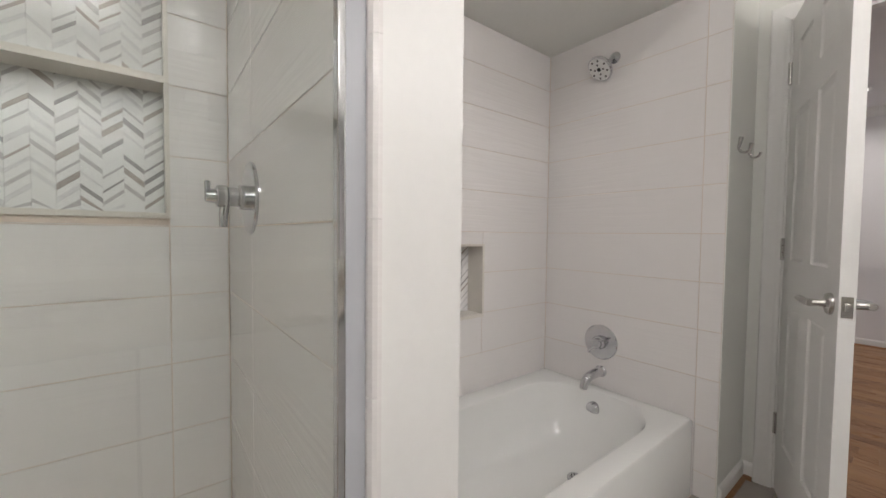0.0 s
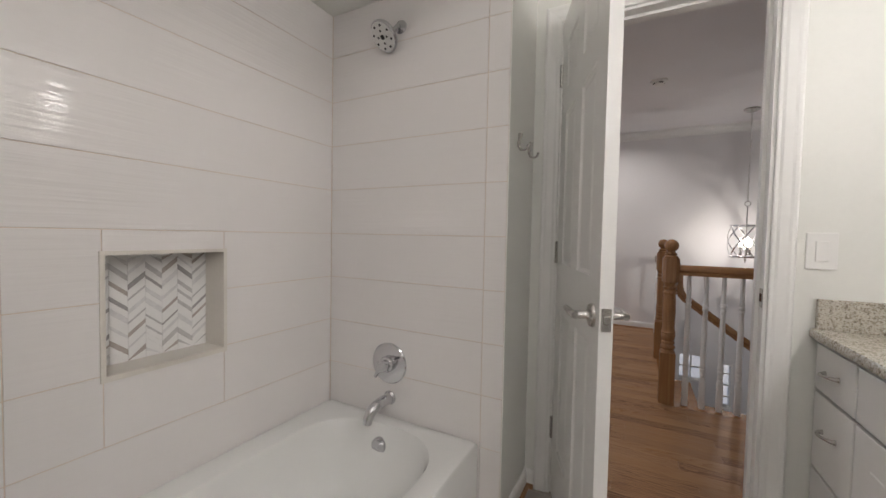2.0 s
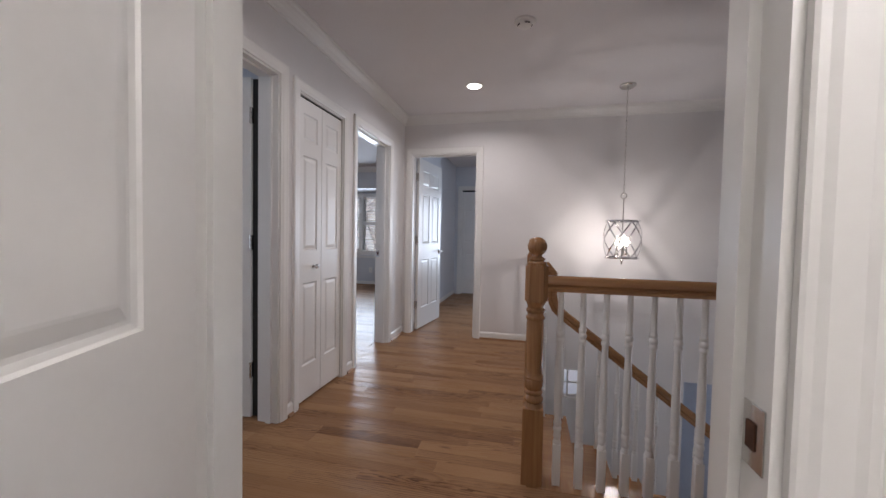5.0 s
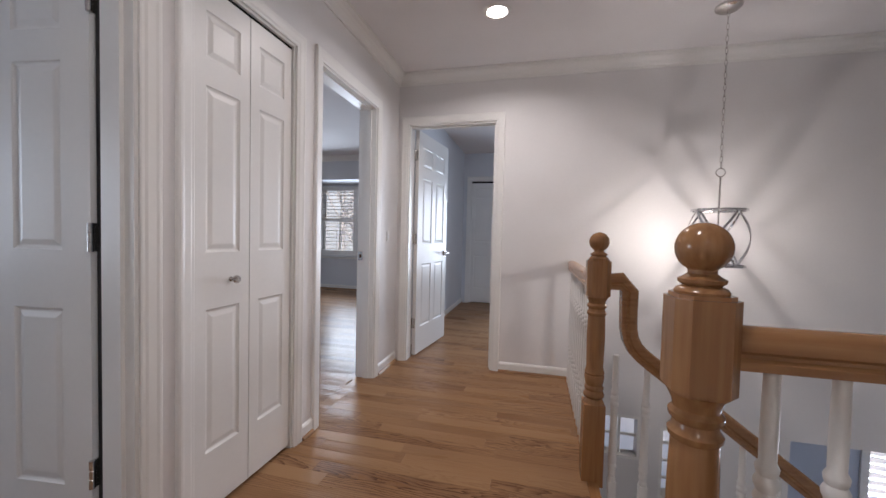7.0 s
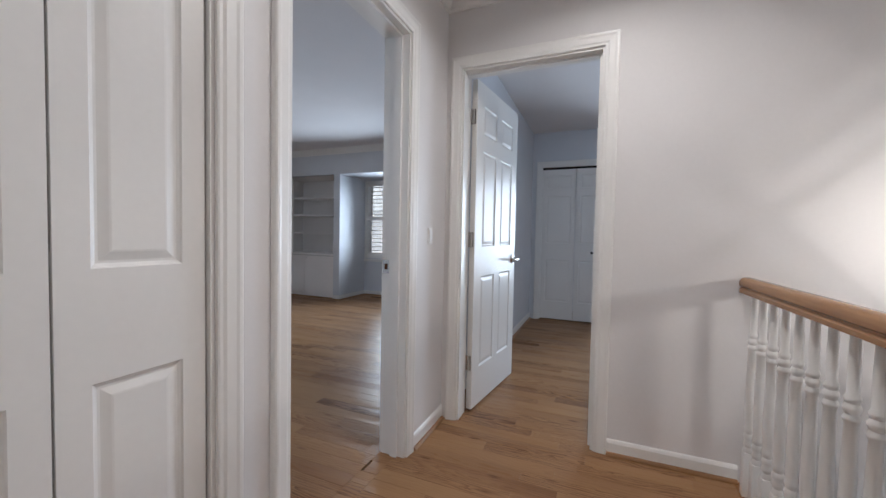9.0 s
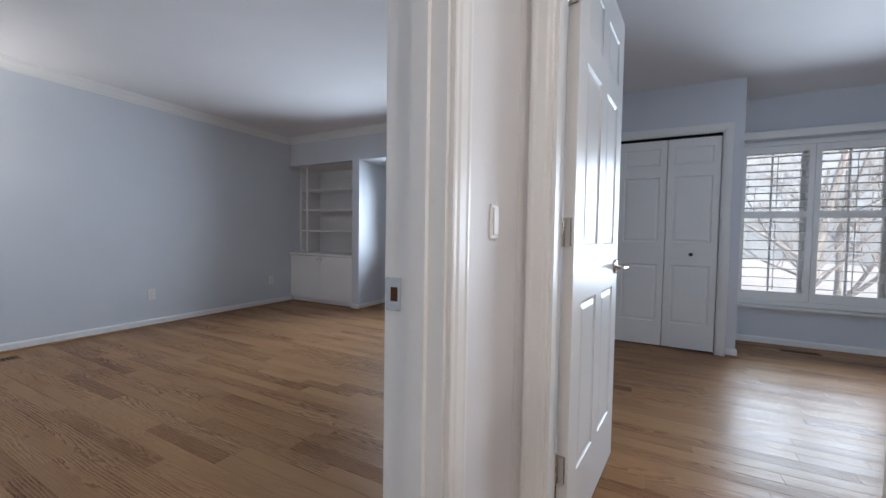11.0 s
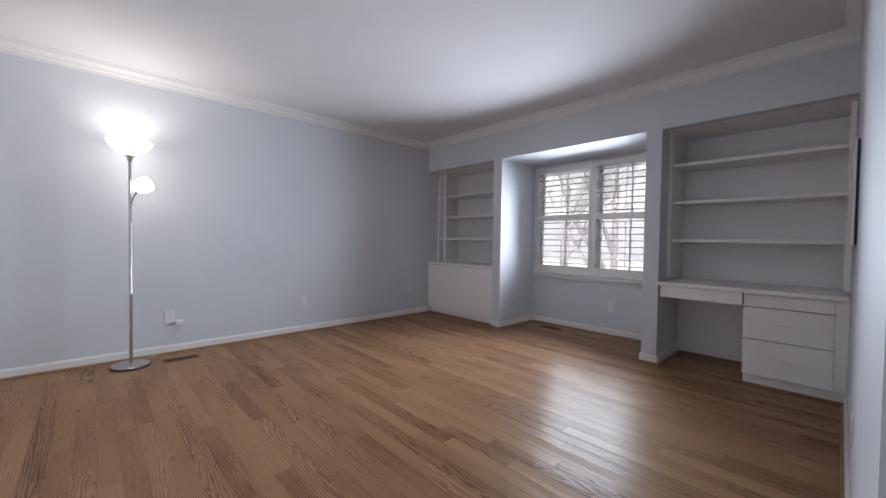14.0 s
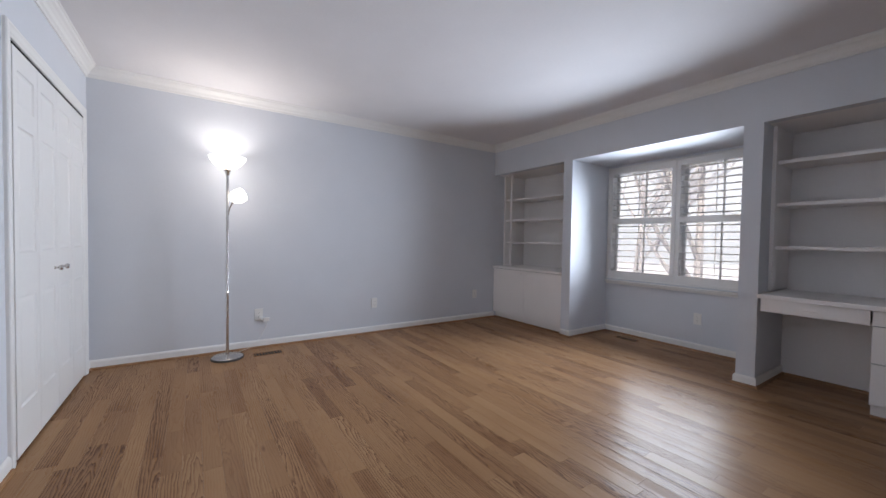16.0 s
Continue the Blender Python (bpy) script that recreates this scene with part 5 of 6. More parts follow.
goose = [(NX + 0.05, N2, 0.876), (NX + 0.092, N2, 0.876), (NX + 0.098, N2, 0.868), (NX + 0.1, N2, 0.78), (NX + 0.102, N2, 0.70), (NX + 0.112, N2, 0.645), (NX + 0.135, N2, 0.598), (NX + 0.17, N2, 0.562), (NX + 0.21, N2, 0.530)]
sl = RISE / RUN
goose.append((NX + 3.2, N2, 0.530 - sl * 2.99))
rail_along(goose, M_RAILX, sr)
for k in range(12):
    for f in (0.11, 0.24):
        bx = NX - 0.02 + k * RUN + f
        if bx < NX + 0.09:
            continue
        bz = -RISE * (k + 1)
        top = 0.530 - sl * (bx - NX - 0.21) if bx > NX + 0.2 else 0.57
        baluster(sr, bx, N2, bz, round(top - bz + 0.012, 2))
struct("trim_landing_edge", B((0.1851, 0.232, N1 + 0.005, N2 - 0.03, -0.03, 0.001), (0.1851, 0.232, N2 - 0.03, YE, -0.03, 0.001), (0.232, 4.2, 3.1, 3.1751 + 0.02, -0.03, 0.001)), M_RAILY, "oak nosing along the landing edge", "trim")
struct("trim_landing_fascia", B((0.1851, 0.20, N1 + 0.02, YE, -0.30, -0.03), (0.20, 4.2, 3.1751, 3.186, -0.30, -0.03)), M_TRIM, "white painted fascia under the landing edge", "trim")

# lantern
la = thing("pendant_lantern", "chrome drum lantern with crossed bars and lit candle bulbs", "pendant lamp", at=(0.957, 4.94, CEIL))
LX, LY = 0.957, 4.94
part("canopy", L([(0.0, CEIL - 0.028), (0.05, CEIL - 0.024), (0.066, CEIL - 0.012), (0.068, CEIL - 0.001), (0, CEIL - 0.001)], pose(LX, LY, 0), 28), M_NICKEL, la, "", True)
n_links = 26
for i in range(n_links):
    z = 1.53 + (CEIL - 0.03 - 1.53) * (i + 0.5) / n_links
    a = 0.0 if i % 2 else math.pi / 2
    pts = [(LX + 0.0065 * math.cos(t) * math.cos(a), LY + 0.0065 * math.cos(t) * math.sin(a), z + 0.021 * math.sin(t)) for t in [k * math.pi / 5 for k in range(10)]]
    part("chain_link", T(pts, 0.0018, 5, True), M_NICKEL, la)
part("loop", T([(LX + 0.024 * math.cos(t), LY, 1.505 + 0.024 * math.sin(t)) for t in [k * math.pi / 8 for k in range(16)]], 0.003, 8, True), M_NICKEL, la, "", True)
part("stem", T([(LX, LY, 1.482), (LX, LY, 0.955)], 0.0048, 10), M_NICKEL, la, "", True)
for nm, z in (("top_hoop", 1.285), ("bottom_hoop", 0.965)):
    bm = bmesh.new()
    stations(bm, [[(LX + r * math.cos(t), LY + r * math.sin(t), zz) for r, zz in ((0.128, z - 0.006), (0.140, z - 0.006), (0.140, z + 0.006), (0.128, z + 0.006))] for t in [k * math.pi / 24 for k in range(49)]], False)
    part(nm, bm, M_CHROME, la, "", True)
for k in range(2):
    for z in (1.285, 0.965):
        a = k * math.pi / 2 + 0.3
        part("spoke", T([(LX + 0.133 * math.cos(a), LY + 0.133 * math.sin(a), z), (LX - 0.133 * math.cos(a), LY - 0.133 * math.sin(a), z)], 0.004, 8), M_CHROME, la, "", True)
for k in range(4):
    a0 = k * math.pi / 2 + 0.3
    for s in (1, -1):
        bm = bmesh.new()
        rings = []
        for i in range(11):
            f = i / 10
            a = a0 + s * f * math.pi / 2
            r = 0.134 + 0.018 * math.sin(math.pi * f)
            rings.append([(LX + (r + dr) * math.cos(a + da), LY + (r + dr) * math.sin(a + da), 0.968 + 0.314 * f) for dr, da in ((-0.0015, -0.05), (0.0015, -0.05), (0.0015, 0.05), (-0.0015, 0.05))])
        stations(bm, rings)
        part("crossed_bar", bm, M_CHROME, la, "flat chrome strap", True)
for k in range(3):
    a = 2.1 * k + 0.5
    px, py = LX + 0.042 * math.cos(a), LY + 0.042 * math.sin(a)
    part("candle_sleeve", L([(0.013, 0.985), (0.018, 0.985), (0.018, 0.99), (0.0115, 0.992), (0.0115, 1.075), (0.0, 1.075)], pose(px, py, 0), 14), M_NICKEL, la, "", True)
    bulb = part("candle_bulb", L([(0.008, 1.075), (0.013, 1.09), (0.0145, 1.105), (0.011, 1.125), (0.004, 1.145), (0.0, 1.152)], pose(px, py, 0), 14), M_BULB, la, "lit candle bulb", True)
    bulb.visible_shadow = False
part("finial", L([(0.0, 0.905), (0.008, 0.912), (0.005, 0.925), (0.012, 0.935), (0.012, 0.945), (0.005, 0.952), (0.006, 0.965)], pose(LX, LY, 0), 16), M_NICKEL, la, "", True)

# downlights and smoke detector
for x, y in ((-0.309, 2.891), (-0.344, 4.729)):
    ob = thing("downlight", "round recessed ceiling downlight, lit", "ceiling light", "ceiling downlights", at=(x, y, CEIL))
    part("trim_ring", L([(0.062, -0.004), (0.084, -0.003), (0.088, -0.0005), (0.062, -0.0005), (0.062, -0.004)], pose(x, y, CEIL), 36), M_PLATE, ob, "", True)
    dl = part("diffuser", L([(0.0, -0.0035), (0.0615, -0.0035), (0.0615, -0.001), (0, -0.001)], pose(x, y, CEIL), 36), M_DOWN, ob, "lit diffuser")
    dl.visible_shadow = False
sd = thing("smoke_detector", "white round smoke detector on the landing ceiling", "smoke detector", at=(0.105, 3.80, CEIL))
part("base", L([(0.0, -0.012), (0.062, -0.012), (0.066, -0.006), (0.066, -0.0005), (0, -0.0005)], pose(0.105, 3.80, CEIL), 30), M_PLATE, sd, "", True)
part("dome", L([(0.0, -0.042), (0.026, -0.040), (0.040, -0.030), (0.044, -0.0125), (0, -0.0125)], pose(0.105, 3.80, CEIL), 28), M_PLATE, sd, "", True)
for k in range(4):
    a = k * math.pi / 2 + 0.4
    part("vent_slot", T([(0.105 + 0.041 * math.cos(a + d), 3.80 + 0.041 * math.sin(a + d), CEIL - 0.024) for d in (-0.4, 0, 0.4)], 0.005, 6), M_SLOT, sd)
plate_x("light_switch", 5.286, 1.085, XW, 1, 0.052, 0.084, True, "white light switch plate between the bedroom doors")


# ---- windows with shutters ----
def shutter_window(name, x0, x1, z0, z1, y, label, outer=(0.04, 0.10), split=None, louvres=8):
    """A window in an outside wall: frame, sashes with muntins and glass, and louvred shutters on the room side (towards -y)."""
    ob = tagged(thing(name, label, "window", at=((x0 + x1) / 2, y, z0)), "", "", "", "structure")
    xm, zm = (x0 + x1) / 2, split or (z0 + z1) / 2
    # sash window behind
    ys = y + 0.10
    bm = B((x0, x0 + 0.035, ys - 0.04, ys + 0.05, z0, z1), (x1 - 0.035, x1, ys - 0.04, ys + 0.05, z0, z1), (x0 + 0.035, x1 - 0.035, ys - 0.04, ys + 0.05, z1 - 0.035, z1), (x0 + 0.035, x1 - 0.035, ys - 0.04, ys + 0.05, z0, z0 + 0.035), (xm - 0.03, xm + 0.03, ys - 0.04, ys + 0.05, z0 + 0.035, z1 - 0.035))
    part("window_frame", bm, M_TRIM, ob)
    for a, b in ((x0 + 0.035, xm - 0.03), (xm + 0.03, x1 - 0.035)):
        for c, d, yy in ((z0 + 0.035, zm, ys - 0.012), (zm, z1 - 0.035, ys + 0.018)):
            f = B((a, a + 0.032, yy, yy + 0.028, c, d), (b - 0.032, b, yy, yy + 0.028, c, d), (a + 0.032, b - 0.032, yy, yy + 0.028, c, c + 0.032), (a + 0.032, b - 0.032, yy, yy + 0.028, d - 0.032, d))
            s = part("sash", f, M_TRIM, ob)
            part("muntin", B(((a + b) / 2 - 0.008, (a + b) / 2 + 0.008, yy + 0.006, yy + 0.022, c + 0.032, d - 0.032)), M_TRIM, s)
            g = part("pane", B((a + 0.03, b - 0.03, yy + 0.012, yy + 0.015, c + 0.03, d - 0.03)), M_GLASS, s, "clear window pane")
            g.visible_shadow = False
    # shutter frame
    fo, ft = outer
    y0, y1 = y - 0.018, y + 0.030
    part("shutter_frame", B((x0 - fo, x0 + 0.012, y0, y1, z0 - fo, z1 + fo), (x1 - 0.012, x1 + fo, y0, y1, z0 - fo, z1 + fo), (x0 + 0.012, x1 - 0.012, y0, y1, z1 - 0.012, z1 + fo), (x0 + 0.012, x1 - 0.012, y0, y1, z0 - fo, z0 + 0.012)), M_TRIM, ob)
    for a, b in ((x0 + 0.014, xm - 0.002), (xm + 0.002, x1 - 0.014)):
        st_w, ty = 0.042, y - 0.010
        za, zb, zc, zd = z0 + 0.014, z0 + 0.014 + ft, zm - 0.03, zm + 0.03
        ze, zf = z1 - 0.014 - ft * 0.75, z1 - 0.014
        sh_ob = part("shutter_panel", B((a, a + st_w, ty, ty + 0.026, za, zf), (b - st_w, b, ty, ty + 0.026, za, zf), (a + st_w, b - st_w, ty, ty + 0.026, za, zb), (a + st_w, b - st_w, ty, ty + 0.026, zc, zd), (a + st_w, b - st_w, ty, ty + 0.026, ze, zf)), M_TRIM, ob, "white louvred shutter panel, slats open")
        for c, d in ((zb, zc), (zd, ze)):
            step = (d - c) / louvres
            for i in range(louvres):
                zz = c + (i + 0.5) * step
                bm = bmesh.new()
                ring = [(-0.030, 0.0), (-0.018, 0.003), (0.0, 0.004), (0.018, 0.003), (0.030, 0.0), (0.018, -0.003), (0.0, -0.004), (-0.018, -0.003)]
                tilt = radians(-7)
                stations(bm, [[(xx, ty + 0.013 + u * math.cos(tilt) - v * math.sin(tilt), zz + u * math.sin(tilt) + v * math.cos(tilt)) for u, v in ring] for xx in (a + st_w + 0.001, b - st_w - 0.001)])
                part("slat", bm, M_TRIM, sh_ob)
            part("tilt_rod", B(((a + b) / 2 - 0.0035, (a + b) / 2 + 0.0035, ty - 0.027, ty - 0.018, c + 0.02, d - 0.03), bevel=0.002), M_TRIM, sh_ob)
    return ob


w1 = shutter_window("window_1", AW[0], AW[1], AW[2], AW[3], 9.12, "white window with open louvred shutters in the nook", (0.0, 0.085), 1.365)
part("window_sill", B((AW[0], AW[1] + 0.02, 9.07, 9.12, 0.628, 0.646), (AW[0], AW[1] + 0.02, 9.095, 9.12, 0.60, 0.628), bevel=0.002), M_TRIM, w1, "white painted sill")
w2 = shutter_window("window_2", BW[0], BW[1], BW[2], BW[3], 9.20, "white window with open louvred shutters", (0.03, 0.085), 1.30)
part("window_sill", B((-0.12, 1.30, 9.13, 9.20, 0.375, 0.40), bevel=0.003), M_TRIM, w2, "white painted sill")
part("header", B((-0.125, 1.40, 9.10, 9.20, 2.03, 2.10), bevel=0.003), M_TRIM, w2, "white painted head board")

# small windows of the foyer and the room below
for nm, (x0, x1, z0, z1), lb, nx, nz in (("window_3", FW, "small divided window in the foyer below", 2, 2), ("window_4", FS, "narrow divided sidelight in the foyer below", 1, 4)):
    ob = tagged(thing(nm, lb, "window", at=(x0, YE, z0)), "", "", "", "structure")
    part("window_frame", B((x0, x0 + 0.02, YE, YE + 0.1, z0, z1), (x1 - 0.02, x1, YE, YE + 0.1, z0, z1), (x0 + 0.02, x1 - 0.02, YE, YE + 0.1, z0, z0 + 0.02), (x0 + 0.02, x1 - 0.02, YE, YE + 0.1, z1 - 0.02, z1)), M_TRIM, ob)
    for i in range(1, nx):
        xx = x0 + (x1 - x0) * i / nx
        part("muntin", B((xx - 0.008, xx + 0.008, YE + 0.04, YE + 0.06, z0 + 0.02, z1 - 0.02)), M_TRIM, ob)
    for i in range(1, nz):
        zz = z0 + (z1 - z0) * i / nz
        part("muntin", B((x0 + 0.02, x1 - 0.02, YE + 0.042, YE + 0.058, zz - 0.008, zz + 0.008)), M_TRIM, ob)
    part("pane", B((x0 + 0.02, x1 - 0.02, YE + 0.049, YE + 0.052, z0 + 0.02, z1 - 0.02)), M_GLASS, ob, "clear pane").visible_shadow = False
ob = tagged(thing("window_5", "shuttered window of the blue room below", "window", at=(LW[0], 6.6, LW[2])), "", "", "", "structure")
part("window_frame", B((LW[0] - 0.06, LW[0], 6.58, 6.6, LW[2] - 0.06, LW[3] + 0.06), (LW[1], LW[1] + 0.06, 6.58, 6.6, LW[2] - 0.06, LW[3] + 0.06), (LW[0], LW[1], 6.58, 6.6, LW[3], LW[3] + 0.06), (LW[0], LW[1], 6.58, 6.6, LW[2] - 0.06, LW[2])), M_TRIM, ob)
for i in range(8):
    zz = LW[2] + (LW[3] - LW[2]) * (i + 0.5) / 8
    part("slat", B((LW[0], LW[1], 6.60, 6.655, zz - 0.004, zz + 0.004)), M_TRIM, ob)


# ---- built-in shelves and desk ----
YF, YB = 8.415, 8.99
def shelf_slab(parent, x0, x1, z, y0, t=0.024):
    return part("shelf", B((x0, x1, y0, YB - 0.001, z - t, z), bevel=0.0025), M_SHELF, parent)


bc = thing("bookcase", "white built-in bookcase with three empty shelves above a cupboard", "bookcase", at=(-5.0, 8.7, 0.74))
part("back_panel", B((-5.629, -4.416, YB, YB + 0.02, 0.74, 2.045)), M_SHELF, bc)
part("side_panel", B((-5.629, -5.60, 8.60, YB, 0.745, 2.045)), M_SHELF, bc)
part("side_panel", B((-4.44, -4.4155, 8.55, YB, 0.745, 2.045)), M_SHELF, bc)
part("face_stile", B((-5.475, -5.445, 8.58, 8.605, 0.745, 2.045)), M_SHELF, bc)
part("soffit_panel", B((-5.629, -4.4155, 8.50, YB, 2.046, 2.07)), M_SHELF, bc)
for z in (1.09, 1.41, 1.71):
    shelf_slab(bc, -5.598, -4.441, z, 8.62)
cb = thing("base_cupboard", "white two-door base cupboard under the bookcase", "cupboard", at=(-5.0, 8.7, 0))
part("carcass", B((-5.628, -4.416, YF + 0.021, YB + 0.02, 0.08, 0.714)), M_SHELF, cb)
# Shade between the cupboard doors, painted as a dark sheet on the carcass.
part("dark_interior", B((-5.625, -4.419, YF + 0.0203, YF + 0.0208, 0.086, 0.712)), M_SLOT, cb, "dark sheet painting the shade between the doors")
part("plinth", B((-5.628, -4.416, YF + 0.05, YB, 0.0, 0.08)), M_SHELF, cb)
part("shoe_moulding", B((-5.628, -4.416, YF + 0.032, YF + 0.0499, 0.0, 0.018), bevel=0.004), M_SHOE, cb, "oak shoe moulding")
part("top", B((-5.628, -4.4162, YF - 0.02, YB - 0.001, 0.7145, 0.744), bevel=0.003), M_SHELF, cb)
for a, b, kx in ((-5.622, -5.021, -5.06), (-5.017, -4.42, -4.975)):
    d = part("cupboard_door", B((a, b, YF, YF + 0.02, 0.085, 0.708), bevel=0.002), M_SHELF, cb)
    part("knob", L([(0.008, 0), (0.007, 0.010), (0.014, 0.016), (0.015, 0.022), (0.010, 0.027), (0, 0.028)], pose(kx, YF, 0.668, 90, 0, 0), 16), M_SHELF, d, "white round knob", True)

XR = -1.4315
dk = thing("shelf_unit", "white built-in unit with three empty shelves above the desk", "bookcase", at=(-2.0, 8.7, 0.74))
part("back_panel", B((-2.564, XR, YB + 0.02, YB + 0.04, 0.02, 2.045)), M_SHELF, dk)
part("side_panel", B((-2.564, -2.54, 8.62, YB + 0.02, 0.745, 2.045)), M_SHELF, dk)
part("side_panel", B((XR - 0.03, XR - 0.001, 8.60, YB + 0.02, 0.745, 2.045)), M_SHELF, dk)
part("soffit_panel", B((-2.564, XR, 8.50, YB + 0.02, 2.046, 2.07)), M_SHELF, dk)
for z in (1.10, 1.44, 1.775):
    part("shelf", B((-2.538, XR - 0.032, 8.66, YB + 0.019, z - 0.026, z), bevel=0.0025), M_SHELF, dk)
de = thing("built_in_desk", "white built-in desk with kneehole and three drawers", "desk", at=(-2.0, 8.7, 0))
part("desk_top", B((-2.5642, XR - 0.001, YF - 0.03, YB + 0.019, 0.700, 0.732), bevel=0.004), M_SHELF, de)
d = part("pencil_drawer", B((-2.545, -1.985, YF - 0.008, YF + 0.012, 0.602, 0.697), bevel=0.002), M_SHELF, de)
part("pull", B((-2.30, -2.23, YF - 0.022, YF - 0.0082, 0.642, 0.652), bevel=0.003), M_SHELF, d)
part("drawer_box", B((-2.54, -1.99, YF + 0.0125, YB - 0.1, 0.61, 0.6995)), M_SHELF, de)
part("carcass", B((-1.98, XR - 0.001, YF + 0.021, YB + 0.019, 0.085, 0.6995)), M_SHELF, de)
# Dark sheet stands in for the shade between the drawer fronts.
part("dark_interior", B((-1.978, -1.497, YF + 0.0203, YF + 0.0208, 0.088, 0.698)), M_SLOT, de, "dark sheet painting the shade between the drawers")
part("plinth", B((-1.975, XR - 0.001, YF + 0.045, YB, 0.0, 0.085)), M_SHELF, de)
part("shoe_moulding", B((-1.975, XR - 0.001, YF + 0.028, YF + 0.0449, 0.0, 0.018), bevel=0.004), M_SHOE, de, "oak shoe moulding")
for z0, z1 in ((0.602, 0.695), (0.360, 0.596), (0.092, 0.354)):
    d = part("drawer_front", B((-1.976, -1.497, YF, YF + 0.02, z0, z1), bevel=0.002), M_SHELF, de)
    part("pull", B((-1.775, -1.70, YF - 0.014, YF - 0.0002, (z0 + z1) / 2 + 0.0, (z0 + z1) / 2 + 0.012), bevel=0.003), M_SHELF, d)
part("filler_strip", B((-1.494, XR - 0.001, YF + 0.004, YF + 0.0205, 0.085, 0.697)), M_SHELF, de)

# framed panel on the right-hand wall, seen edge on
fr = thing("wall_panel", "thin white framed panel hung on the blue wall", "wall panel", at=(-1.43, 8.0, 1.3))
part("panel", B((-1.452, -1.4405, 7.55, 8.20, 1.06, 1.60), bevel=0.003), M_PLATE, fr)
# Gap shadow between panel and wall, built as a dark slab.
part("dark_backing", B((-1.4402, -1.4302, 7.56, 8.19, 1.07, 1.59)), M_SLOT, fr, "dark slab painting the shadow in the gap to the wall")


# ---- bedroom A: sockets, lamp, vents ----
plate_x("wall_socket", 5.330, 0.332, -5.63, 1, 0.075, 0.118, False, "white wall socket behind the floor lamp", "socket")
plate_x("wall_socket", 6.564, 0.350, -5.63, 1, 0.072, 0.116, False, "white wall socket on the blue-grey wall", "socket")
plate_x("wall_socket", 8.070, 0.356, -5.63, 1, 0.072, 0.116, False, "white wall socket beside the built-in cupboard", "socket")
plate_y("wall_socket", -3.257, 0.332, 9.12, -1, 0.072, 0.116, False, "white wall socket under the nook window", "socket")
plate_x("wall_socket", 7.0, 0.34, -1.43, -1, 0.072, 0.116, False, "white wall socket with a plugged cable", "socket")
pg = thing("power_plug", "white plug-in dimmer with thin cable in the socket", "plug", at=(-5.62, 5.39, 0.28))
part("body", B((-5.628, -5.595, 5.368, 5.425, 0.262, 0.298), bevel=0.004), M_PLATE, pg)
part("cable", T([(-5.61, 5.40, 0.262), (-5.612, 5.39, 0.20), (-5.611, 5.35, 0.12), (-5.609, 5.33, 0.09), (-5.606, 5.24, 0.012), (-5.56, 5.16, 0.006), (-5.48, 5.10, 0.006)], 0.0022, 6), M_PLATE, pg, "thin white cable")
FX, FY = -5.40, 5.045
fl = thing("floor_lamp", "brushed steel torchiere floor lamp with lit uplight and reading arm", "floor lamp", at=(FX, FY, 0))
part("base", L([(0.0, 0.0), (0.122, 0.0), (0.128, 0.006), (0.128, 0.018), (0.120, 0.026), (0.03, 0.034), (0.014, 0.040), (0.0, 0.042)], pose(FX, FY, 0.0), 40), M_NICKEL, fl, "", True)
part("base_rim", L([(0.129, 0.0005), (0.132, 0.003), (0.132, 0.017), (0.1285, 0.0195)], pose(FX, FY, 0), 40), M_SLOT, fl, "black base rim", True)
part("pole", L([(0.0125, 0.038), (0.0125, 0.58), (0.0135, 0.585), (0.0135, 0.60), (0.0125, 0.605), (0.0125, 1.15), (0.0135, 1.155), (0.0135, 1.17), (0.0115, 1.175), (0.0115, 1.66)], pose(FX, FY, 0), 20), M_NICKEL, fl, "", True)
part("cup", L([(0.012, 1.655), (0.016, 1.665), (0.024, 1.69), (0.038, 1.705), (0.0, 1.706)], pose(FX, FY, 0), 24), M_NICKEL, fl, "", True)
sh1 = part("uplight_shade", L([(0.036, 1.706), (0.07, 1.722), (0.110, 1.752), (0.138, 1.790), (0.148, 1.815), (0.144, 1.815), (0.105, 1.757), (0.06, 1.728), (0.0, 1.716)], pose(FX, FY, 0), 36), M_LAMPGLASS, fl, "lit frosted glass bowl shade", True)
part("arm", T([(FX + 0.012, FY + 0.004, 1.30), (FX + 0.022, FY + 0.014, 1.36), (FX + 0.034, FY + 0.030, 1.40), (FX + 0.040, FY + 0.045, 1.425)], [0.006, 0.006, 0.007, 0.013], 12), M_NICKEL, fl, "brushed steel reading arm", True)
mm = look((FX + 0.045, FY + 0.065, 1.462), (FX + 0.16, FY + 0.22, 1.54))
sh2 = part("reading_shade", L([(0.018, 0.055), (0.034, 0.045), (0.056, 0.015), (0.064, -0.02), (0.060, -0.062), (0.056, -0.062), (0.059, -0.02), (0.05, 0.012), (0.0, 0.045)], mm, 28), M_LAMPGLASS, fl, "lit frosted glass reading shade", True)
for s in (sh1, sh2):
    s.visible_shadow = False


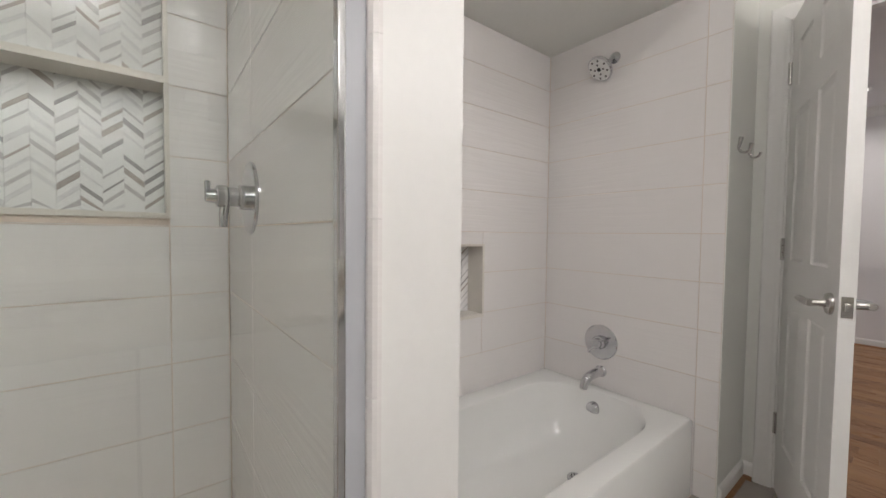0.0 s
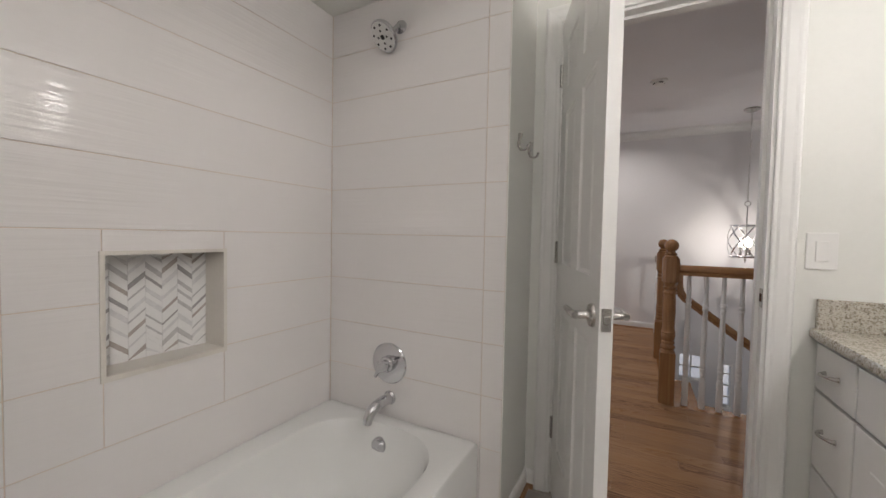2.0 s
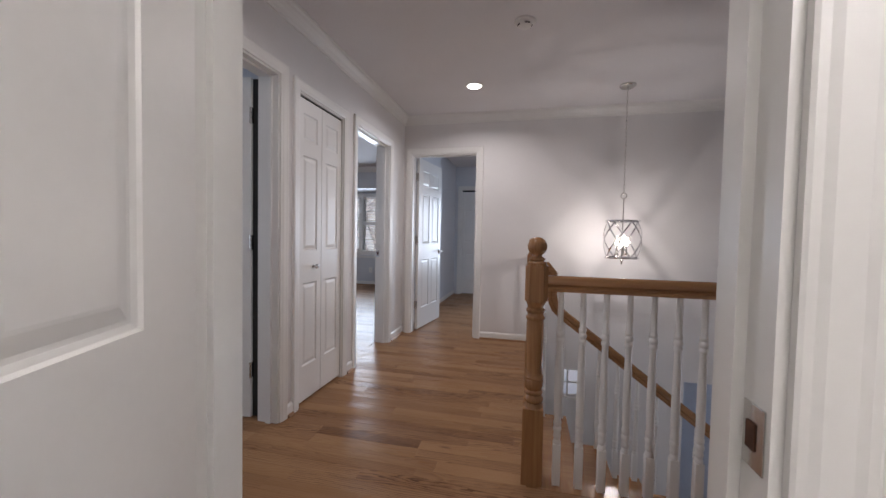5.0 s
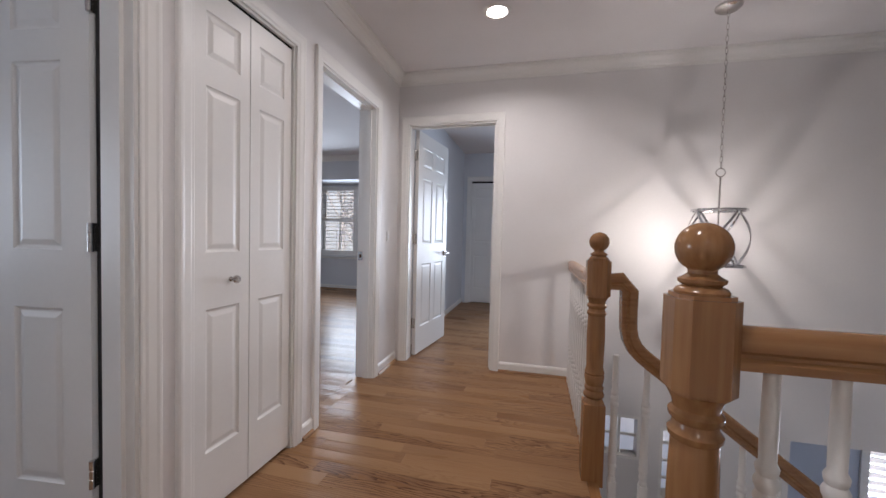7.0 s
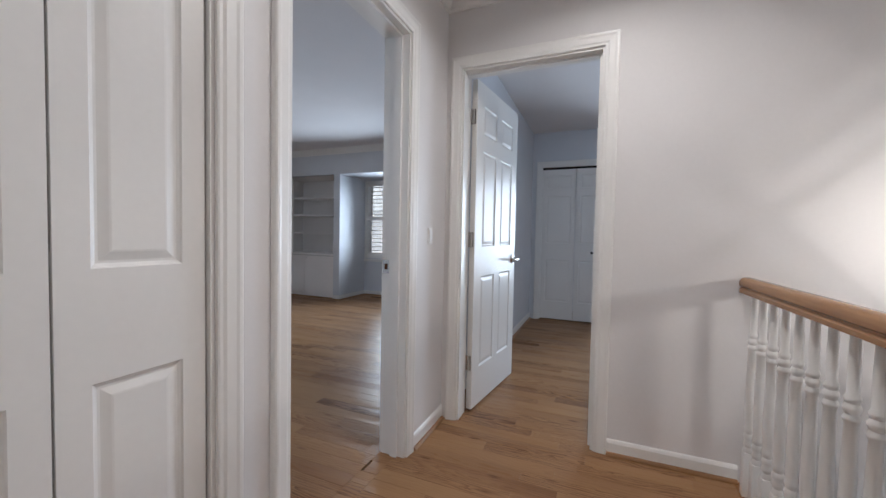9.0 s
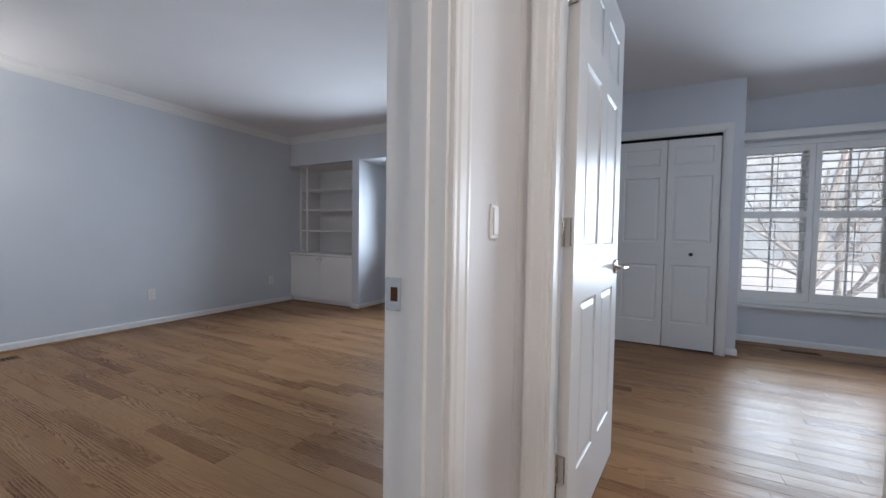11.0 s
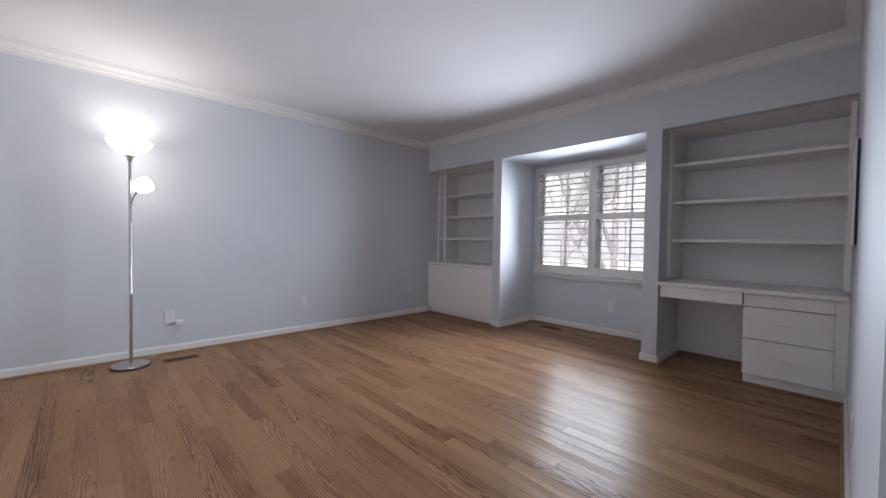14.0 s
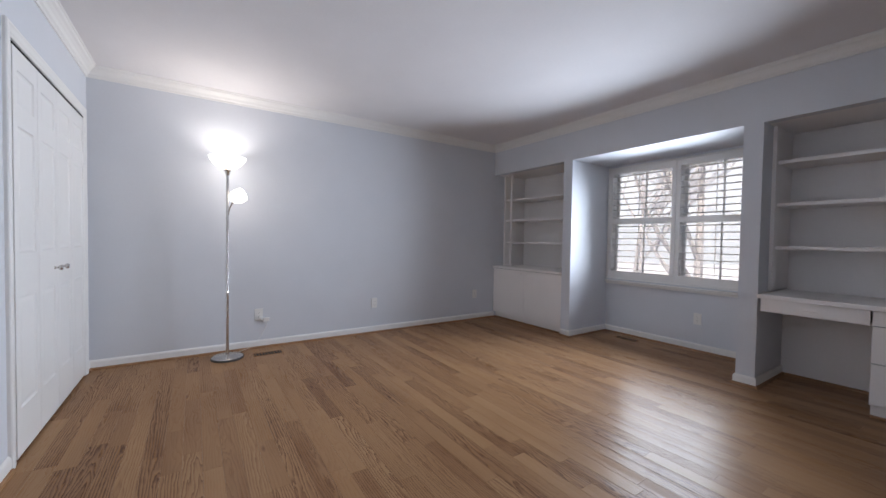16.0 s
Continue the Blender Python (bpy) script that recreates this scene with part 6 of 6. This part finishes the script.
def floor_vent(x0, x1, y0, y1, label, along="y"):
    ob = thing("floor_vent", label, "floor vent", "floor vents", at=((x0 + x1) / 2, (y0 + y1) / 2, 0))
    part("grille_frame", B((x0, x1, y0, y0 + 0.012, 0.0, 0.003), (x0, x1, y1 - 0.012, y1, 0.0, 0.003), (x0, x0 + 0.012, y0 + 0.012, y1 - 0.012, 0.0, 0.003), (x1 - 0.012, x1, y0 + 0.012, y1 - 0.012, 0.0, 0.003)), M_RAILY, ob)
    # No opening is cut; a black sheet paints the shade below the slats.
    part("duct", B((x0 + 0.01, x1 - 0.01, y0 + 0.01, y1 - 0.01, 0.0004, 0.0012)), M_DARK, ob, "black sheet painting the shade between the slats")
    n = 9
    for i in range(n):
        if along == "y":
            c = y0 + 0.012 + (y1 - y0 - 0.024) * (i + 0.5) / n
            part("slat", B((x0 + 0.012, x1 - 0.012, c - 0.0028, c + 0.0028, 0.0006, 0.0022)), M_RAILY, ob)
        else:
            c = x0 + 0.012 + (x1 - x0 - 0.024) * (i + 0.5) / n
            part("slat", B((c - 0.0028, c + 0.0028, y0 + 0.012, y1 - 0.012, 0.0006, 0.0022)), M_RAILY, ob)


floor_vent(-5.44, -5.32, 5.25, 5.51, "oak floor vent beside the floor lamp")
floor_vent(-4.03, -3.77, 8.88, 8.98, "oak floor vent under the nook window", "x")
floor_vent(0.30, 0.60, 8.98, 9.08, "oak floor vent under the bedroom window", "x")

# ---- outside ----
bm = bmesh.new()
n = 40
grid = [[bm.verts.new((-150 + 300 * i / n, -150 + 300 * j / n, -3.0 + (0.5 * noise.noise((i * 0.5, j * 0.5, 0)) if j > n / 2 + 3 else 0) + max(0, (j - n * 0.62)) * 0.28)) for j in range(n + 1)] for i in range(n + 1)]
for i in range(n):
    for j in range(n):
        bm.faces.new((grid[i][j], grid[i + 1][j], grid[i + 1][j + 1], grid[i][j + 1]))
tagged(part("ground", bm, M_SNOW, None, "snow-covered ground outside the windows"), "", "ground", "", "structure")


def tree(x, y, z, h, seed, label, spread=0.5, stout=0.016):
    """A bare winter tree: tapered trunk, limbs and many thin twigs."""
    rnd = random.Random(seed)
    ob = thing("tree", label, "tree", "bare trees", at=(x, y, z))
    trunk, crown = bmesh.new(), bmesh.new()

    def grow(p, d, length, r, depth, bm):
        pts, rs, q, dd = [p], [r], Vector(p), Vector(d)
        n = 5
        for i in range(n):
            dd = (dd + Vector((rnd.uniform(-1, 1), rnd.uniform(-1, 1), rnd.uniform(-0.5, 0.8))) * (0.16 if depth else 0.05)).normalized()
            q = q + dd * length / n
            pts.append(tuple(q))
            rs.append(r * (1 - 0.65 * (i + 1) / n))
        tube(bm, pts, rs, 8 if depth < 2 else 4)
        if depth < 4:
            for k in range((7, 5, 5, 4)[depth]):
                f = rnd.uniform(0.28 if depth == 0 else 0.2, 1.0)
                i = min(n - 1, int(f * n))
                b = Vector(pts[i]).lerp(Vector(pts[i + 1]), f * n - i)
                a = rnd.uniform(0, 6.283)
                out = Vector((math.cos(a), math.sin(a), rnd.uniform(0.1, 0.9))).normalized()
                nd = (dd * (1 - spread) + out * (spread + 0.15)).normalized()
                grow(tuple(b), nd, length * rnd.uniform(0.42, 0.68), max(0.006, rs[i] * rnd.uniform(0.45, 0.65)), depth + 1, crown)

    grow((x, y, z), (0.05, 0, 1), h, h * stout, 0, trunk)
    part("trunk", trunk, M_BARK, ob, "dark bare trunk")
    part("crown", crown, M_BARK, ob, "crown of bare twigs with gaps")


tree(-5.75, 15.0, -3.0, 7.6, 3, "bare winter tree with a thick forked trunk outside the nook", 0.62, 0.019)
tree(-8.6, 17.0, -3.0, 6.4, 5, "bare winter tree with spreading limbs outside the nook", 0.66, 0.017)
tree(2.2, 15.5, -3.0, 6.8, 9, "bare winter tree with a thick trunk outside the bedroom window", 0.62, 0.019)
tree(3.9, 18.5, -3.0, 7.0, 11, "bare winter tree beyond the garden", 0.6)
tree(-11.5, 23.0, -2.6, 8.0, 13, "bare winter tree beyond the garden", 0.55)
def far_screen(name, radius, height, rough, material, label):
    """A curved far backdrop north of the house with an uneven top."""
    rw, bm, prev = random.Random(4), bmesh.new(), None
    for i in range(161):
        a = radians(-80 + i)
        x, y = radius * math.sin(a) - 2, radius * math.cos(a)
        v = (bm.verts.new((x, y, -4)), bm.verts.new((x, y, height + rough * (2.5 * noise.noise((i * 0.35, 0, 0)) + rw.uniform(-0.7, 0.7)))))
        if prev:
            bm.faces.new((prev[0], v[0], v[1], prev[1]))
        prev = v
    tagged(part(name, bm, material, None, label), "", "backdrop", "", "structure")


# The woods screen glows faintly to stand for haze.
far_screen("backdrop", 70, 5.5, 1.0, M_WOODS_HAZE, "grey winter woods in the distance, haze added as a bluish glow")
far_screen("backdrop_sky", 90, 75, 0.0, M_OVERCAST, "pale overcast winter sky beyond the woods")

# ---- oak strips ----
plank_meshes = {}


def plank_rows(x0, x1, y0, y1, seed, out):
    """Strips 83 mm wide along x with broken joints."""
    rnd = random.Random(seed)
    y = y0
    while y < y1 - 0.005:
        w = min(0.083, y1 - y)
        x = x0 - rnd.uniform(0, 0.9)
        while x < x1:
            ln = rnd.choice((0.45, 0.6, 0.75, 0.9, 1.05, 1.2))
            a, b = max(x, x0), min(x + ln, x1)
            if b - a > 0.02:
                out.append((round(a, 3), round(b, 3), round(y, 4), round(y + w, 4)))
            x += ln
        y += w


def plank_verts(x0, x1, y0, y1):
    g, e, h = 0.0002, 0.0006, 0.012
    a = [(x0 + g, y0 + g), (x1 - g, y0 + g), (x1 - g, y1 - g), (x0 + g, y1 - g)]
    t = [(x0 + g + e, y0 + g + e), (x1 - g - e, y0 + g + e), (x1 - g - e, y1 - g - e), (x0 + g + e, y1 - g - e)]
    return [(*p, -h) for p in a] + [(*p, -0.0005) for p in a] + [(*p, 0.0) for p in t]


PF = [(0, 1, 5, 4), (1, 2, 6, 5), (2, 3, 7, 6), (3, 0, 4, 7), (4, 5, 9, 8), (5, 6, 10, 9), (6, 7, 11, 10), (7, 4, 8, 11), (8, 9, 10, 11)]


def joined(name, planks, parent, label):
    vs, fs = [], []
    for p in planks:
        n0 = len(vs)
        vs += plank_verts(*p)
        fs += [tuple(n0 + i for i in f) for f in PF]
    me = bpy.data.meshes.new(name)
    me.from_pydata(vs, [], fs)
    me.materials.append(M_OAK)
    ob = new(name, me)
    ob.parent = parent
    return tagged(ob, label, "", "", "stuff")


hall_planks, wide = [], []
plank_rows(XW - 0.05, 0.185, 3.10, YE, 21, hall_planks)
plank_rows(XW - 0.05, 4.2, 1.876, 3.10, 23, wide)
near = hall_planks + [p for p in wide if p[0] < 0.9][:300 - len(hall_planks)]
rest = [p for p in wide if p not in near]
plank_rows(XW2 - 0.001, XW - 0.05, D_A[0], D_A[1], 24, rest)
plank_rows(XW2 - 0.001, XW - 0.05, D_0[0], D_0[1], 25, rest)
joined("oak_strips", rest, bpy.data.objects["floor_hall"], "honey oak floor strips")


def loose(planks, parent):
    """Strips as objects of their own; strips of one size share a mesh."""
    for p in planks:
        ln, w = round(p[1] - p[0], 3), round(p[3] - p[2], 4)
        if (ln, w) not in plank_meshes:
            me = bpy.data.meshes.new("plank")
            me.from_pydata(plank_verts(0, ln, 0, w), [], PF)
            me.materials.append(M_OAK)
            plank_meshes[(ln, w)] = me
        ob = new("plank", plank_meshes[(ln, w)])
        ob.location = (p[0], p[2], 0)
        ob.parent = parent


loose(near, bpy.data.objects["floor_hall"])
for nm, x0, x1, y0, y1, sd_ in (("floor_bedroom_a", -5.63, XW2 - 0.001, 3.5, 9.12, 31), ("floor_bedroom_b", XW, 2.5, YE, 9.2, 32), ("floor_bedroom_c", -4.6, XW2 - 0.001, 0.2, 3.5, 33)):
    pl = []
    plank_rows(x0, x1, y0, y1, sd_, pl)
    if nm != "floor_bedroom_c":
        pl.sort(key=lambda p: math.hypot((p[0] + p[1]) / 2 + 2.2, (p[2] + p[3]) / 2 - 6.0))
        loose(pl[:300], bpy.data.objects[nm])
        pl = pl[300:]
    if pl:
        joined("oak_strips", pl, bpy.data.objects[nm], "honey oak floor strips")
